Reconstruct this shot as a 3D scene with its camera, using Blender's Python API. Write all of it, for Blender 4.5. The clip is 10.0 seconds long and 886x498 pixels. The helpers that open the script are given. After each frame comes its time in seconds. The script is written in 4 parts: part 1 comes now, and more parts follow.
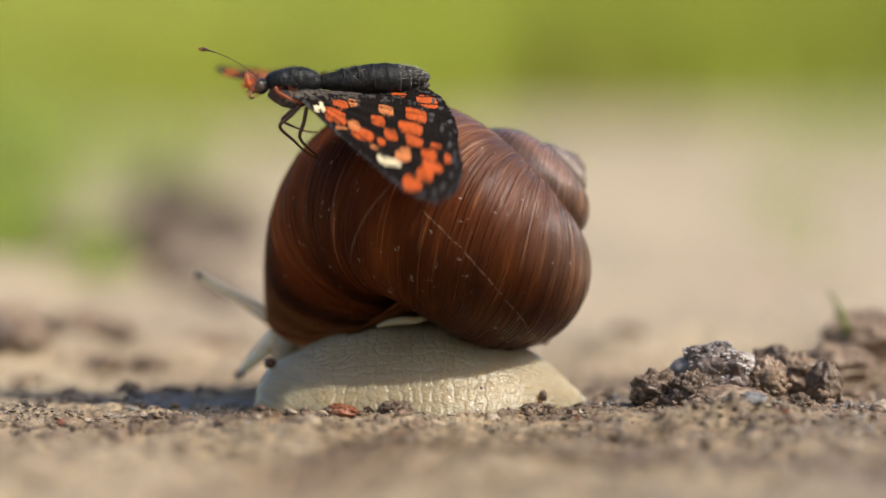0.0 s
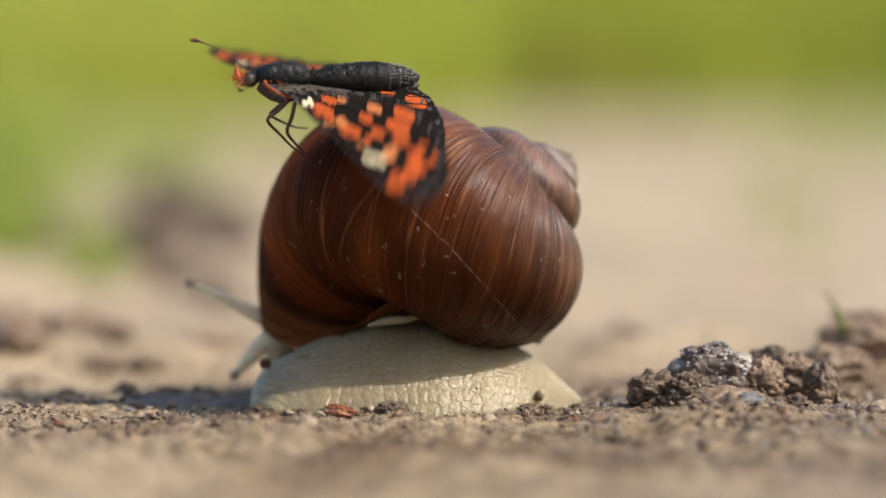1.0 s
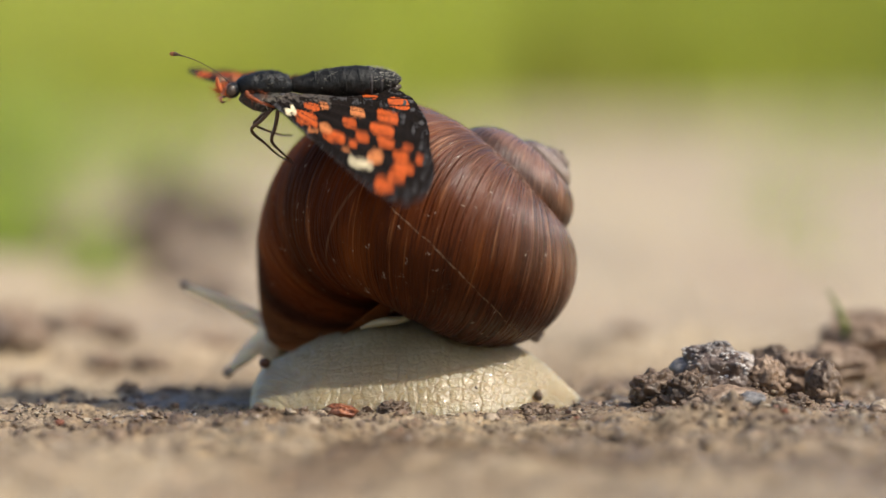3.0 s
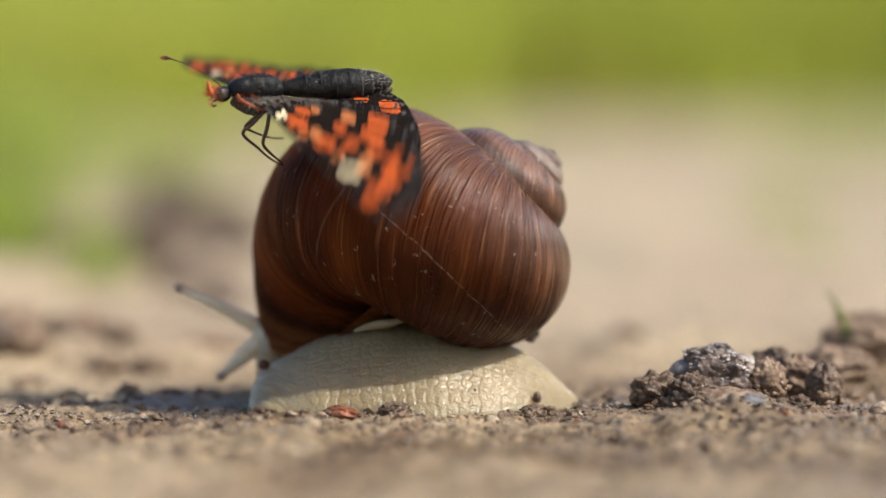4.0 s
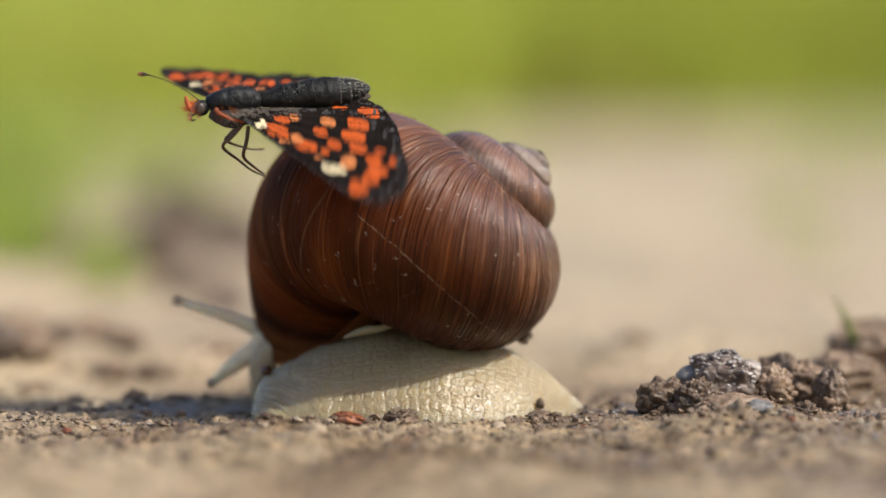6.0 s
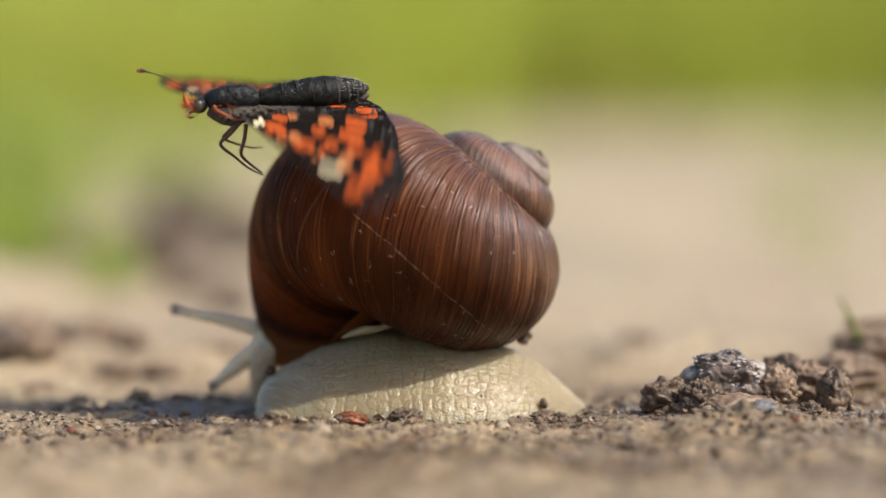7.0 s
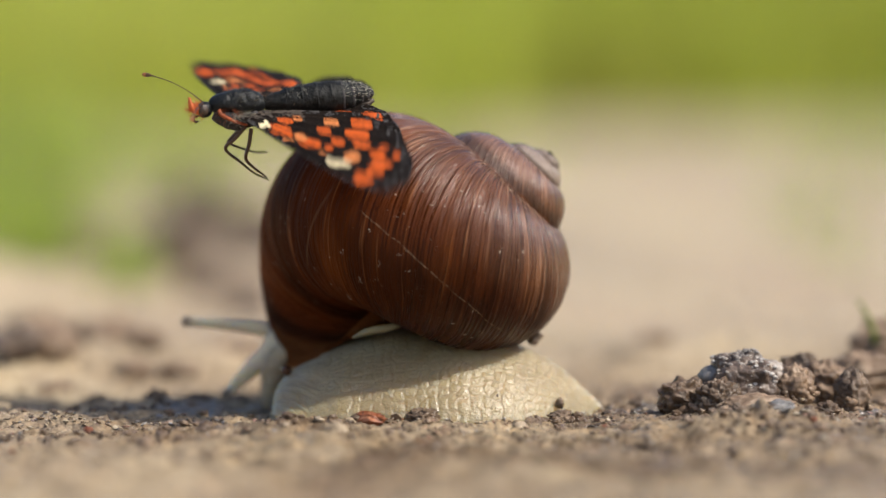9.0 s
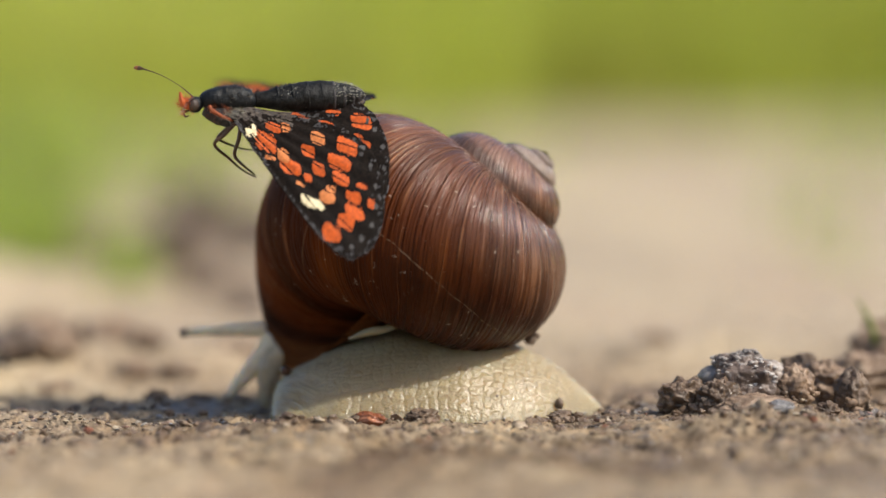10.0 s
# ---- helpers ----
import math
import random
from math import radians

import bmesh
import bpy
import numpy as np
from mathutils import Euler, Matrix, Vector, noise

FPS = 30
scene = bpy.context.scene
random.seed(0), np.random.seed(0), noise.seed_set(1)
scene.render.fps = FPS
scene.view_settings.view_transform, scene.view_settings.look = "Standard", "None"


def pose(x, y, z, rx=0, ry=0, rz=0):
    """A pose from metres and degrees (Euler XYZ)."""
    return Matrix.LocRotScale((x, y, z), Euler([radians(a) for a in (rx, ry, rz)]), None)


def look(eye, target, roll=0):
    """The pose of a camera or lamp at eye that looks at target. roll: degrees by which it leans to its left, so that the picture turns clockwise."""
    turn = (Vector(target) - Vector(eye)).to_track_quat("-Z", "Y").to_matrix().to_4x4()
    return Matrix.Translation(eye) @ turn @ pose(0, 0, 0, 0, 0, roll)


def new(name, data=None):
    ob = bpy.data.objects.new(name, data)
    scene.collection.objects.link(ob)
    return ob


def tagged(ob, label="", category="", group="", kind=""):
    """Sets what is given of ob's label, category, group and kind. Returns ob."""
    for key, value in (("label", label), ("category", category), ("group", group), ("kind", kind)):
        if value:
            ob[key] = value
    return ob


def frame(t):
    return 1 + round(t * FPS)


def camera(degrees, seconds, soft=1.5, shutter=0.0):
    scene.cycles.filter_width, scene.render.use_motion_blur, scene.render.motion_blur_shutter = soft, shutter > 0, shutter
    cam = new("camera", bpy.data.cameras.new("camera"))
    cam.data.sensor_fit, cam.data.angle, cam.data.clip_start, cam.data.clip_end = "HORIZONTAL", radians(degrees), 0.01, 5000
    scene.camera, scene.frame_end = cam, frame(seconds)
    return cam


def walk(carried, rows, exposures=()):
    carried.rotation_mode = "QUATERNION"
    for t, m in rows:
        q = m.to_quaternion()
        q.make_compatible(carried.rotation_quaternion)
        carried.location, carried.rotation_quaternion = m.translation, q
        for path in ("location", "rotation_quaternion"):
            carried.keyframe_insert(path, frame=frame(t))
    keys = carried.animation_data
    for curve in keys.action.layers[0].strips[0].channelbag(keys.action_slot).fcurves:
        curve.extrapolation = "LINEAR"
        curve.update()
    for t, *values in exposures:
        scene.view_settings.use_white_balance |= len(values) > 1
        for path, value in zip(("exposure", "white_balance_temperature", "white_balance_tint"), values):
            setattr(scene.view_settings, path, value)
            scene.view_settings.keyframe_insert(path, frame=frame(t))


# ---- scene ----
MM = 0.001

# ---- camera ----
cam = camera(16.0, 10.0, soft=1.5, shutter=0.9)
cam.data.dof.use_dof = True
cam.data.dof.focus_distance = 0.3705
cam.data.dof.aperture_fstop = 8.2
cam.data.dof.aperture_blades = 0
CAMERA_ROWS = [
    (0.0, 0.000, -3.498), (0.5, -0.031, -3.531), (1.0, -0.054, -3.488), (1.5, -0.026, -3.477), (2.0, -0.003, -3.465),
    (2.5, -0.018, -3.501), (4.0, -0.005, -3.465), (4.5, 0.036, -3.393), (5.0, 0.064, -3.398), (5.5, 0.074, -3.354),
    (7.0, 0.187, -3.354), (7.5, 0.193, -3.395), (8.0, 0.262, -3.375), (8.5, 0.370, -3.398), (9.0, 0.503, -3.359),
    (9.5, 0.431, -3.398), (10.0, 0.503, -3.354)]
walk(cam, [(t, pose(0, -0.3719, 0.0423, 90 + p, 0, yaw)) for t, yaw, p in CAMERA_ROWS])

# ---- light ----
SUN_DIR = Vector((0.57, -0.31, 0.76)).normalized()
world = bpy.data.worlds.new("sky")
scene.world = world
world.use_nodes = True
sky = world.node_tree.nodes.new("ShaderNodeTexSky")
sky.sky_type = "NISHITA"
sky.sun_disc = False
sky.dust_density = 2.2
sky.sun_elevation = math.asin(SUN_DIR.z)
sky.sun_rotation = math.atan2(SUN_DIR.x, SUN_DIR.y)
background = world.node_tree.nodes["Background"]
world.node_tree.links.new(sky.outputs[0], background.inputs[0])
background.inputs[1].default_value = 0.138
sun = new("sun", bpy.data.lights.new("sun", "SUN"))
sun.data.energy, sun.data.angle, sun.data.color = 3.9, radians(0.7), (1.0, 0.945, 0.84)
sun.matrix_world = look(SUN_DIR * 3, (0, 0, 0))
scene.view_settings.exposure = 0.24


# ---- materials ----
class Mat:
    """A small wrapper that adds nodes and links them."""

    def __init__(self, name, rough=0.6, spec=0.5):
        self.m = bpy.data.materials.new(name)
        self.m.use_nodes = True
        self.t = self.m.node_tree
        self.b = self.t.nodes["Principled BSDF"]
        self.b.inputs["Roughness"].default_value = rough
        self.b.inputs["Specular IOR Level"].default_value = spec

    def node(self, kind, **inputs):
        n = self.t.nodes.new(kind)
        for key, value in inputs.items():
            self.put(value, n.inputs[key.replace("_", " ")])
        return n

    def put(self, value, socket):
        if isinstance(value, bpy.types.NodeSocket):
            self.t.links.new(value, socket)
        else:
            socket.default_value = value

    def coords(self, scale=(1, 1, 1), kind="Object"):
        n = self.node("ShaderNodeMapping", Scale=scale)
        self.t.links.new(self.node("ShaderNodeTexCoord").outputs[kind], n.inputs["Vector"])
        return n.outputs[0]

    def noise(self, vector, scale, detail=4.0, rough=0.55):
        return self.node("ShaderNodeTexNoise", Vector=vector, Scale=scale, Detail=detail, Roughness=rough).outputs["Fac"]

    def ramp(self, fac, stops):
        n = self.node("ShaderNodeValToRGB", Fac=fac)
        el = n.color_ramp.elements
        while len(el) < len(stops):
            el.new(0.5)
        for e, (p, c) in zip(el, stops):
            e.position, e.color = p, (*c, 1) if len(c) == 3 else c
        return n.outputs["Color"]

    def mix(self, fac, a, b, blend="MIX"):
        n = self.t.nodes.new("ShaderNodeMix")
        n.data_type, n.blend_type = "RGBA", blend
        self.put(fac, n.inputs[0])
        for v, s in ((a, n.inputs[6]), (b, n.inputs[7])):
            self.put((*v, 1) if isinstance(v, tuple) and len(v) == 3 else v, s)
        return n.outputs[2]

    def math(self, op, a, b=0.0):
        n = self.t.nodes.new("ShaderNodeMath")
        n.operation = op
        self.put(a, n.inputs[0]), self.put(b, n.inputs[1])
        return n.outputs[0]

    def bump(self, height, strength, distance, normal=None):
        n = self.node("ShaderNodeBump", Height=height, Strength=strength, Distance=distance)
        if normal is not None:
            self.put(normal, n.inputs["Normal"])
        self.put(n.outputs[0], self.b.inputs["Normal"])
        return n.outputs[0]

    def color(self, value):
        self.put((*value, 1) if isinstance(value, tuple) and len(value) == 3 else value, self.b.inputs["Base Color"])
        return self


def soil_material():
    m = Mat("soil", 0.9, 0.3)
    v = m.coords()
    big = m.noise(v, 38, 5)
    mid = m.noise(v, 260, 5, 0.65)
    fine = m.noise(v, 1500, 3, 0.6)
    base = m.ramp(mid, [(0.32, (0.07, 0.048, 0.033)), (0.46, (0.222, 0.168, 0.113)), (0.64, (0.415, 0.33, 0.225))])
    damp = m.ramp(big, [(0.38, (0.52, 0.46, 0.43)), (0.54, (1, 1, 1))])
    tint = m.ramp(m.noise(v, 110, 4, 0.6), [(0.32, (0.85, 0.70, 0.66)), (0.44, (1, 1, 1)), (0.56, (1.10, 1.0, 0.84)), (0.70, (0.88, 0.95, 1.02))])
    grain = m.ramp(fine, [(0.33, (0.45, 0.40, 0.37)), (0.5, (1, 1, 1)), (0.7, (1.3, 1.24, 1.14))])
    around = m.node("ShaderNodeVectorMath", Vector=v)
    around.operation = "ADD"
    around.inputs[1].default_value = (0.0, 0.018, 0.0)
    home = m.node("ShaderNodeVectorMath", Vector=around.outputs[0])
    home.operation = "LENGTH"
    dry = m.math("MULTIPLY", m.math("ADD", home.outputs["Value"], m.math("MULTIPLY", big, 0.12)), 2.4)
    # broad drifts of pinkish, straw and pale dust along the path
    drift = m.ramp(m.noise(v, 13, 3, 0.55), [(0.34, (0.41, 0.310, 0.216)), (0.46, (0.49, 0.390, 0.272)), (0.56, (0.54, 0.44, 0.305)), (0.68, (0.58, 0.47, 0.295))])
    drift = m.mix(0.8, drift, m.ramp(m.noise(v, 2.6, 3, 0.5), [(0.36, (0.85, 0.81, 0.77)), (0.5, (1, 1, 1)), (0.64, (1.08, 1.07, 1.0))]), "MULTIPLY")
    dusty = m.mix(m.ramp(dry, [(0.12, (0, 0, 0)), (0.52, (0.85, 0.85, 0.85))]), m.mix(1.0, m.mix(1.0, base, tint, "MULTIPLY"), damp, "MULTIPLY"), drift)
    off = m.node("ShaderNodeVectorMath", Vector=v)
    off.operation = "SUBTRACT"
    off.inputs[1].default_value = (0.072, -0.02, 0.0)
    reach = m.node("ShaderNodeVectorMath", Vector=off.outputs[0])
    reach.operation = "LENGTH"
    wet = m.ramp(m.math("ADD", m.math("MULTIPLY", reach.outputs["Value"], 6.0), m.math("MULTIPLY", m.noise(v, 45, 4), 0.8)), [(0.70, (1, 1, 1)), (0.96, (0, 0, 0))])
    dusty = m.mix(m.math("MULTIPLY", wet, 0.85), dusty, m.mix(1.0, dusty, (0.60, 0.56, 0.54), "MULTIPLY"))
    turf = m.ramp(m.math("MULTIPLY", m.math("ADD", m.node("ShaderNodeSeparateXYZ", Vector=v).outputs[1], m.math("MULTIPLY", m.noise(v, 3, 4), 0.9)), 0.2), [(0.40, (0, 0, 0)), (0.55, (1, 1, 1))])
    dusty = m.mix(turf, dusty, (0.11, 0.12, 0.035))
    m.color(m.mix(0.85, dusty, grain, "MULTIPLY"))
    shine = m.ramp(m.noise(v, 420, 2), [(0.38, (0.30, 0.30, 0.30)), (0.54, (0.95, 0.95, 0.95))])
    m.put(m.math("SUBTRACT", shine, m.math("MULTIPLY", wet, 0.35)), m.b.inputs["Roughness"])
    m.bump(m.noise(v, 2600, 4), 0.7, 0.0003, m.bump(mid, 0.7, 0.0011))
    return m.m


def litter_material(name, rough=0.6):
    """Bits of soil, each of its own colour from near black over rust and brown to straw."""
    m = Mat(name, rough, 0.5)
    bit = m.node("ShaderNodeNewGeometry").outputs["Random Per Island"]
    base = m.ramp(bit, [(0.0, (0.030, 0.022, 0.017)), (0.18, (0.085, 0.058, 0.040)), (0.30, (0.20, 0.135, 0.088)), (0.45, (0.29, 0.215, 0.145)),
                        (0.60, (0.38, 0.295, 0.198)), (0.78, (0.45, 0.37, 0.26)), (0.86, (0.28, 0.27, 0.27)), (0.92, (0.26, 0.11, 0.06)), (1.0, (0.52, 0.44, 0.32))])
    v = m.coords()
    n = m.noise(v, 1800, 4, 0.65)
    m.color(m.mix(0.8, base, m.ramp(n, [(0.3, (0.5, 0.46, 0.43)), (0.55, (1, 1, 1)), (0.75, (1.25, 1.2, 1.12))]), "MULTIPLY"))
    m.put(m.ramp(n, [(0.4, (rough, rough, rough)), (0.65, (0.22, 0.22, 0.22))]), m.b.inputs["Roughness"])
    m.bump(n, 0.6, 0.0003)
    return m.m


def stone_material(name, dark, mid, pale, rough=0.6, spot=0.62):
    m = Mat(name, rough, 0.5)
    v = m.coords()
    a = m.noise(v, 240, 5, 0.6)
    b = m.noise(v, 900, 4, 0.7)
    base = m.ramp(a, [(0.3, dark), (0.52, mid), (spot + 0.12, pale)])
    m.color(m.mix(0.7, base, m.ramp(b, [(0.3, (0.45, 0.42, 0.4)), (0.55, (1, 1, 1)), (0.75, (1.3, 1.28, 1.22))]), "MULTIPLY"))
    m.put(m.ramp(b, [(0.4, (rough, rough, rough)), (0.62, (0.25, 0.25, 0.25))]), m.b.inputs["Roughness"])
    m.bump(b, 0.7, 0.0005, m.bump(a, 0.4, 0.001))
    return m.m


def shell_material():
    m = Mat("shell_periostracum", 0.42, 0.3)
    uv = m.coords((1, 1, 1), "UV")
    sx = m.node("ShaderNodeSeparateXYZ", Vector=uv).outputs

    # growth lines slant across the tube, less so near the lip
    side = m.math("SUBTRACT", sx[1], m.math("GREATER_THAN", sx[1], 0.5))
    slant = m.ramp(sx[0], [(0.875, (0.12, 0.12, 0.12)), (0.915, (0.04, 0.04, 0.04))])
    age_line = m.math("SUBTRACT", sx[0], m.math("MULTIPLY", slant, side))

    def lines(fu, fv, detail=3.0, rough=0.6):
        turn = m.math("MULTIPLY", sx[1], 2 * math.pi)
        ring = [m.math("MULTIPLY", m.math(op, turn), fv) for op in ("COSINE", "SINE")]
        return m.noise(m.node("ShaderNodeCombineXYZ", X=m.math("MULTIPLY", age_line, fu), Y=ring[0], Z=ring[1]).outputs[0], 1.0, detail, rough)

    broad = lines(75, 0.7, 2)
    streak = lines(400, 0.6, 4, 0.65)
    thread = lines(800, 0.8, 2, 0.6)
    base = m.ramp(broad, [(0.28, (0.031, 0.0064, 0.0011)), (0.5, (0.058, 0.0135, 0.0021)), (0.72, (0.098, 0.0265, 0.0045))])
    base = m.mix(0.7, base, m.ramp(streak, [(0.36, (0.72, 0.68, 0.64)), (0.5, (1, 1, 1)), (0.64, (1.3, 1.3, 1.25))]), "MULTIPLY")
    pale = m.ramp(thread, [(0.61, (0, 0, 0)), (0.70, (1, 1, 1))])
    base = m.mix(m.math("MULTIPLY", pale, 0.42), base, (0.30, 0.12, 0.042))
    # older whorls are worn to a greyish mauve, the apex almost white
    age = m.ramp(sx[0], [(0.60, (0, 0, 0)), (0.632, (0, 0, 0)), (0.642, (0.85, 0.85, 0.85)), (0.72, (0.75, 0.75, 0.75)), (0.80, (0.25, 0.25, 0.25)), (0.87, (0, 0, 0))])
    worn = m.mix(m.ramp(lines(60, 2.0), [(0.35, (0, 0, 0)), (0.65, (1, 1, 1))]), (0.17, 0.088, 0.064), (0.27, 0.165, 0.130))
    base = m.mix(m.math("MULTIPLY", age, 0.75), base, worn)
    apex = m.ramp(m.math("ADD", sx[0], m.math("MULTIPLY", m.math("SUBTRACT", lines(30, 2.0, 4), 0.5), 0.16)), [(0.43, (1, 1, 1)), (0.50, (0, 0, 0))])
    base = m.mix(m.math("MULTIPLY", apex, 0.85), base, m.mix(streak, (0.22, 0.175, 0.15), (0.62, 0.55, 0.48)))
    # a healed break across the second whorl, the dirty suture and its chipped pale rim
    crack = m.ramp(m.math("ABSOLUTE", m.math("SUBTRACT", sx[0], m.math("ADD", 0.628, m.math("MULTIPLY", m.noise(m.coords(), 350, 3), 0.016)))), [(0.0018, (1, 1, 1)), (0.0045, (0, 0, 0))])
    suture = m.ramp(m.math("ADD", sx[1], m.math("MULTIPLY", m.noise(m.coords(), 600, 3), 0.02)), [(0.04, (0, 0, 0)), (0.05, (1, 1, 1)), (0.078, (1, 1, 1)), (0.10, (0, 0, 0))])
    old = m.math("LESS_THAN", sx[0], 0.74)
    base = m.mix(m.math("MULTIPLY", m.math("MAXIMUM", crack, m.math("MULTIPLY", suture, old)), 0.8), base, (0.018, 0.009, 0.006))
    rim = m.math("MULTIPLY", m.ramp(sx[1], [(0.165, (0, 0, 0)), (0.185, (1, 1, 1)), (0.235, (1, 1, 1)), (0.26, (0, 0, 0))]), m.ramp(m.noise(m.coords(), 1100, 3, 0.7), [(0.52, (0, 0, 0)), (0.62, (1, 1, 1))]))
    base = m.mix(m.math("MULTIPLY", rim, 0.7), base, (0.44, 0.34, 0.26))
    fresh = m.ramp(age_line, [(0.882, (0, 0, 0)), (0.906, (1, 1, 1))])
    # dark bands near the lip; the brighter steps between paint in bounce light
    bands_and_bounce = m.ramp(m.math("ADD", sx[0], m.math("MULTIPLY", m.math("SUBTRACT", broad, 0.5), 0.006)), [(0.868, (0.92, 0.92, 0.90)), (0.893, (1.2, 1.2, 1.2)), (0.915, (1.7, 1.65, 1.7)), (0.924, (0.75, 0.7, 0.7)), (0.931, (0.75, 0.7, 0.7)), (0.94, (2.5, 2.4, 2.3)), (0.953, (2.5, 2.3, 2.1)), (0.960, (0.8, 0.7, 0.65)), (0.968, (0.8, 0.7, 0.65)), (0.976, (1, 1, 1))])
    base = m.mix(1.0, base, bands_and_bounce, "MULTIPLY")
    thin = m.math("MULTIPLY", m.math("LESS_THAN", m.math("ABSOLUTE", m.math("SUBTRACT", sx[0], 0.909)), 0.0004), m.ramp(sx[1], [(0.78, (0, 0, 0)), (0.82, (1, 1, 1)), (0.93, (1, 1, 1)), (0.96, (0, 0, 0))]))
    base = m.mix(m.math("MULTIPLY", thin, 0.35), base, (0.20, 0.11, 0.06))
    shoulder = m.ramp(sx[1], [(0.0, (0, 0, 0)), (0.11, (1, 1, 1)), (0.30, (1, 1, 1)), (0.40, (0, 0, 0))])
    base = m.mix(m.math("MULTIPLY", shoulder, m.math("MULTIPLY", streak, 0.6)), base, (0.22, 0.085, 0.027))
    # rib crests of the older shell: rubbed pale, and their bright glints painted in
    worn_glint = m.math("MULTIPLY", m.ramp(thread, [(0.53, (0, 0, 0)), (0.60, (1, 1, 1))]), m.ramp(lines(140, 1.5, 2), [(0.38, (0, 0, 0)), (0.6, (1, 1, 1))]))
    worn_glint = m.math("MULTIPLY", worn_glint, shoulder)
    base = m.mix(m.math("MULTIPLY", worn_glint, 0.5), base, (0.36, 0.185, 0.105))
    lip = m.ramp(sx[0], [(0.968, (0, 0, 0)), (0.978, (0.6, 0.6, 0.6)), (1.0, (1, 1, 1))])
    base = m.mix(m.math("MULTIPLY", lip, 0.85), base, m.mix(streak, (0.19, 0.055, 0.014), (0.36, 0.130, 0.036)))
    # abraded specks and scratches
    o = m.coords()
    speck = m.ramp(m.noise(o, 900, 3, 0.75), [(0.66, (0, 0, 0)), (0.72, (1, 1, 1))])
    base = m.mix(m.math("MULTIPLY", speck, 0.55), base, (0.55, 0.46, 0.36))
    # one thin pale spiral scar
    scar = m.math("MULTIPLY", m.math("LESS_THAN", m.math("ABSOLUTE", m.math("SUBTRACT", sx[1], m.math("ADD", 0.945, m.math("MULTIPLY", m.noise(o, 500), 0.010)))), 0.0012),
                  m.ramp(m.noise(o, 1800, 3), [(0.40, (0, 0, 0)), (0.6, (1, 1, 1))]))
    scar = m.math("MULTIPLY", scar, m.math("LESS_THAN", m.math("ABSOLUTE", m.math("SUBTRACT", sx[0], 0.868)), 0.031))
    base = m.mix(m.math("MULTIPLY", scar, 0.32), base, (0.42, 0.31, 0.2))
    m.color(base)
    m.put(m.math("ADD", m.ramp(streak, [(0.3, (0.18, 0.18, 0.18)), (0.7, (0.38, 0.38, 0.38))]), m.math("MULTIPLY", fresh, 0.35)), m.b.inputs["Roughness"])
    m.put(m.math("ADD", m.math("MULTIPLY", m.math("SUBTRACT", 1.0, fresh), 0.05), m.math("ADD", 0.06, m.math("MULTIPLY", shoulder, 0.16))), m.b.inputs["Specular IOR Level"])
    m.put(m.math("ADD", m.math("MULTIPLY", m.math("SUBTRACT", 1.0, fresh), 0.08), m.math("MULTIPLY", shoulder, 0.62)), m.b.inputs["Coat Weight"])
    m.b.inputs["Coat Roughness"].default_value = 0.12
    grain = m.noise(o, 3200, 3, 0.7)
    # the old whorls are rubbed smooth
    crisp = m.ramp(sx[0], [(0.60, (0.25, 0.25, 0.25)), (0.74, (0.35, 0.35, 0.35)), (0.80, (1, 1, 1))])
    relief = m.bump(grain, 0.7, 0.00012, m.bump(m.math("MULTIPLY", thread, crisp), 1.0, 0.0009, m.bump(m.math("MULTIPLY", streak, crisp), 1.0, 0.0005)))
    m.t.links.new(relief, m.b.inputs["Coat Normal"])
    return m.m


def skin_material():
    m = Mat("snail_skin", 0.36, 0.4)
    v = m.coords()
    a = m.noise(v, 150, 4)
    b = m.noise(v, 2200, 3)
    base = m.ramp(a, [(0.3, (0.272, 0.206, 0.108)), (0.55, (0.330, 0.258, 0.144)), (0.75, (0.375, 0.306, 0.186))])
    m.color(base)
    m.b.inputs["Subsurface Weight"].default_value = 0.9
    m.b.inputs["Coat Weight"].default_value = 0.5
    m.b.inputs["Coat Roughness"].default_value = 0.09
    m.b.inputs["Subsurface Radius"].default_value = (1.0, 0.75, 0.45)
    m.b.inputs["Subsurface Scale"].default_value = 0.006
    relief = m.bump(m.noise(v, 3000, 2), 0.9, 0.00015, m.bump(b, 0.6, 0.00014))
    m.t.links.new(relief, m.b.inputs["Coat Normal"])
    return m.m


def plain_material(name, color, vary=0.3, scale=900, rough=0.6, bump=0.3, spec=0.5, depth=0.0002):
    m = Mat(name, rough, spec)
    v = m.coords()
    n = m.noise(v, scale, 4, 0.65)
    lo, hi = tuple(c * (1 - vary) for c in color), tuple(min(1, c * (1 + vary)) for c in color)
    m.color(m.ramp(n, [(0.3, lo), (0.7, hi)]))
    if bump:
        m.bump(n, bump, depth)
    return m.m


def leaf_material(name, low, high, dry):
    m = Mat(name, 0.5, 0.3)
    rnd = m.node("ShaderNodeNewGeometry").outputs["Random Per Island"]
    v = m.coords()
    patch = m.noise(v, 4.5, 3)
    base = m.mix(rnd, low, high)
    base = m.mix(m.math("MULTIPLY", m.ramp(patch, [(0.45, (0, 0, 0)), (0.65, (1, 1, 1))]), 0.4), base, dry)
    m.color(base)
    tr = m.node("ShaderNodeBsdfTranslucent", Color=base)
    mixed = m.node("ShaderNodeMixShader", Fac=0.4)
    m.t.links.new(m.b.outputs[0], mixed.inputs[1])
    m.t.links.new(tr.outputs[0], mixed.inputs[2])
    m.t.links.new(mixed.outputs[0], m.t.nodes["Material Output"].inputs["Surface"])
    return m.m


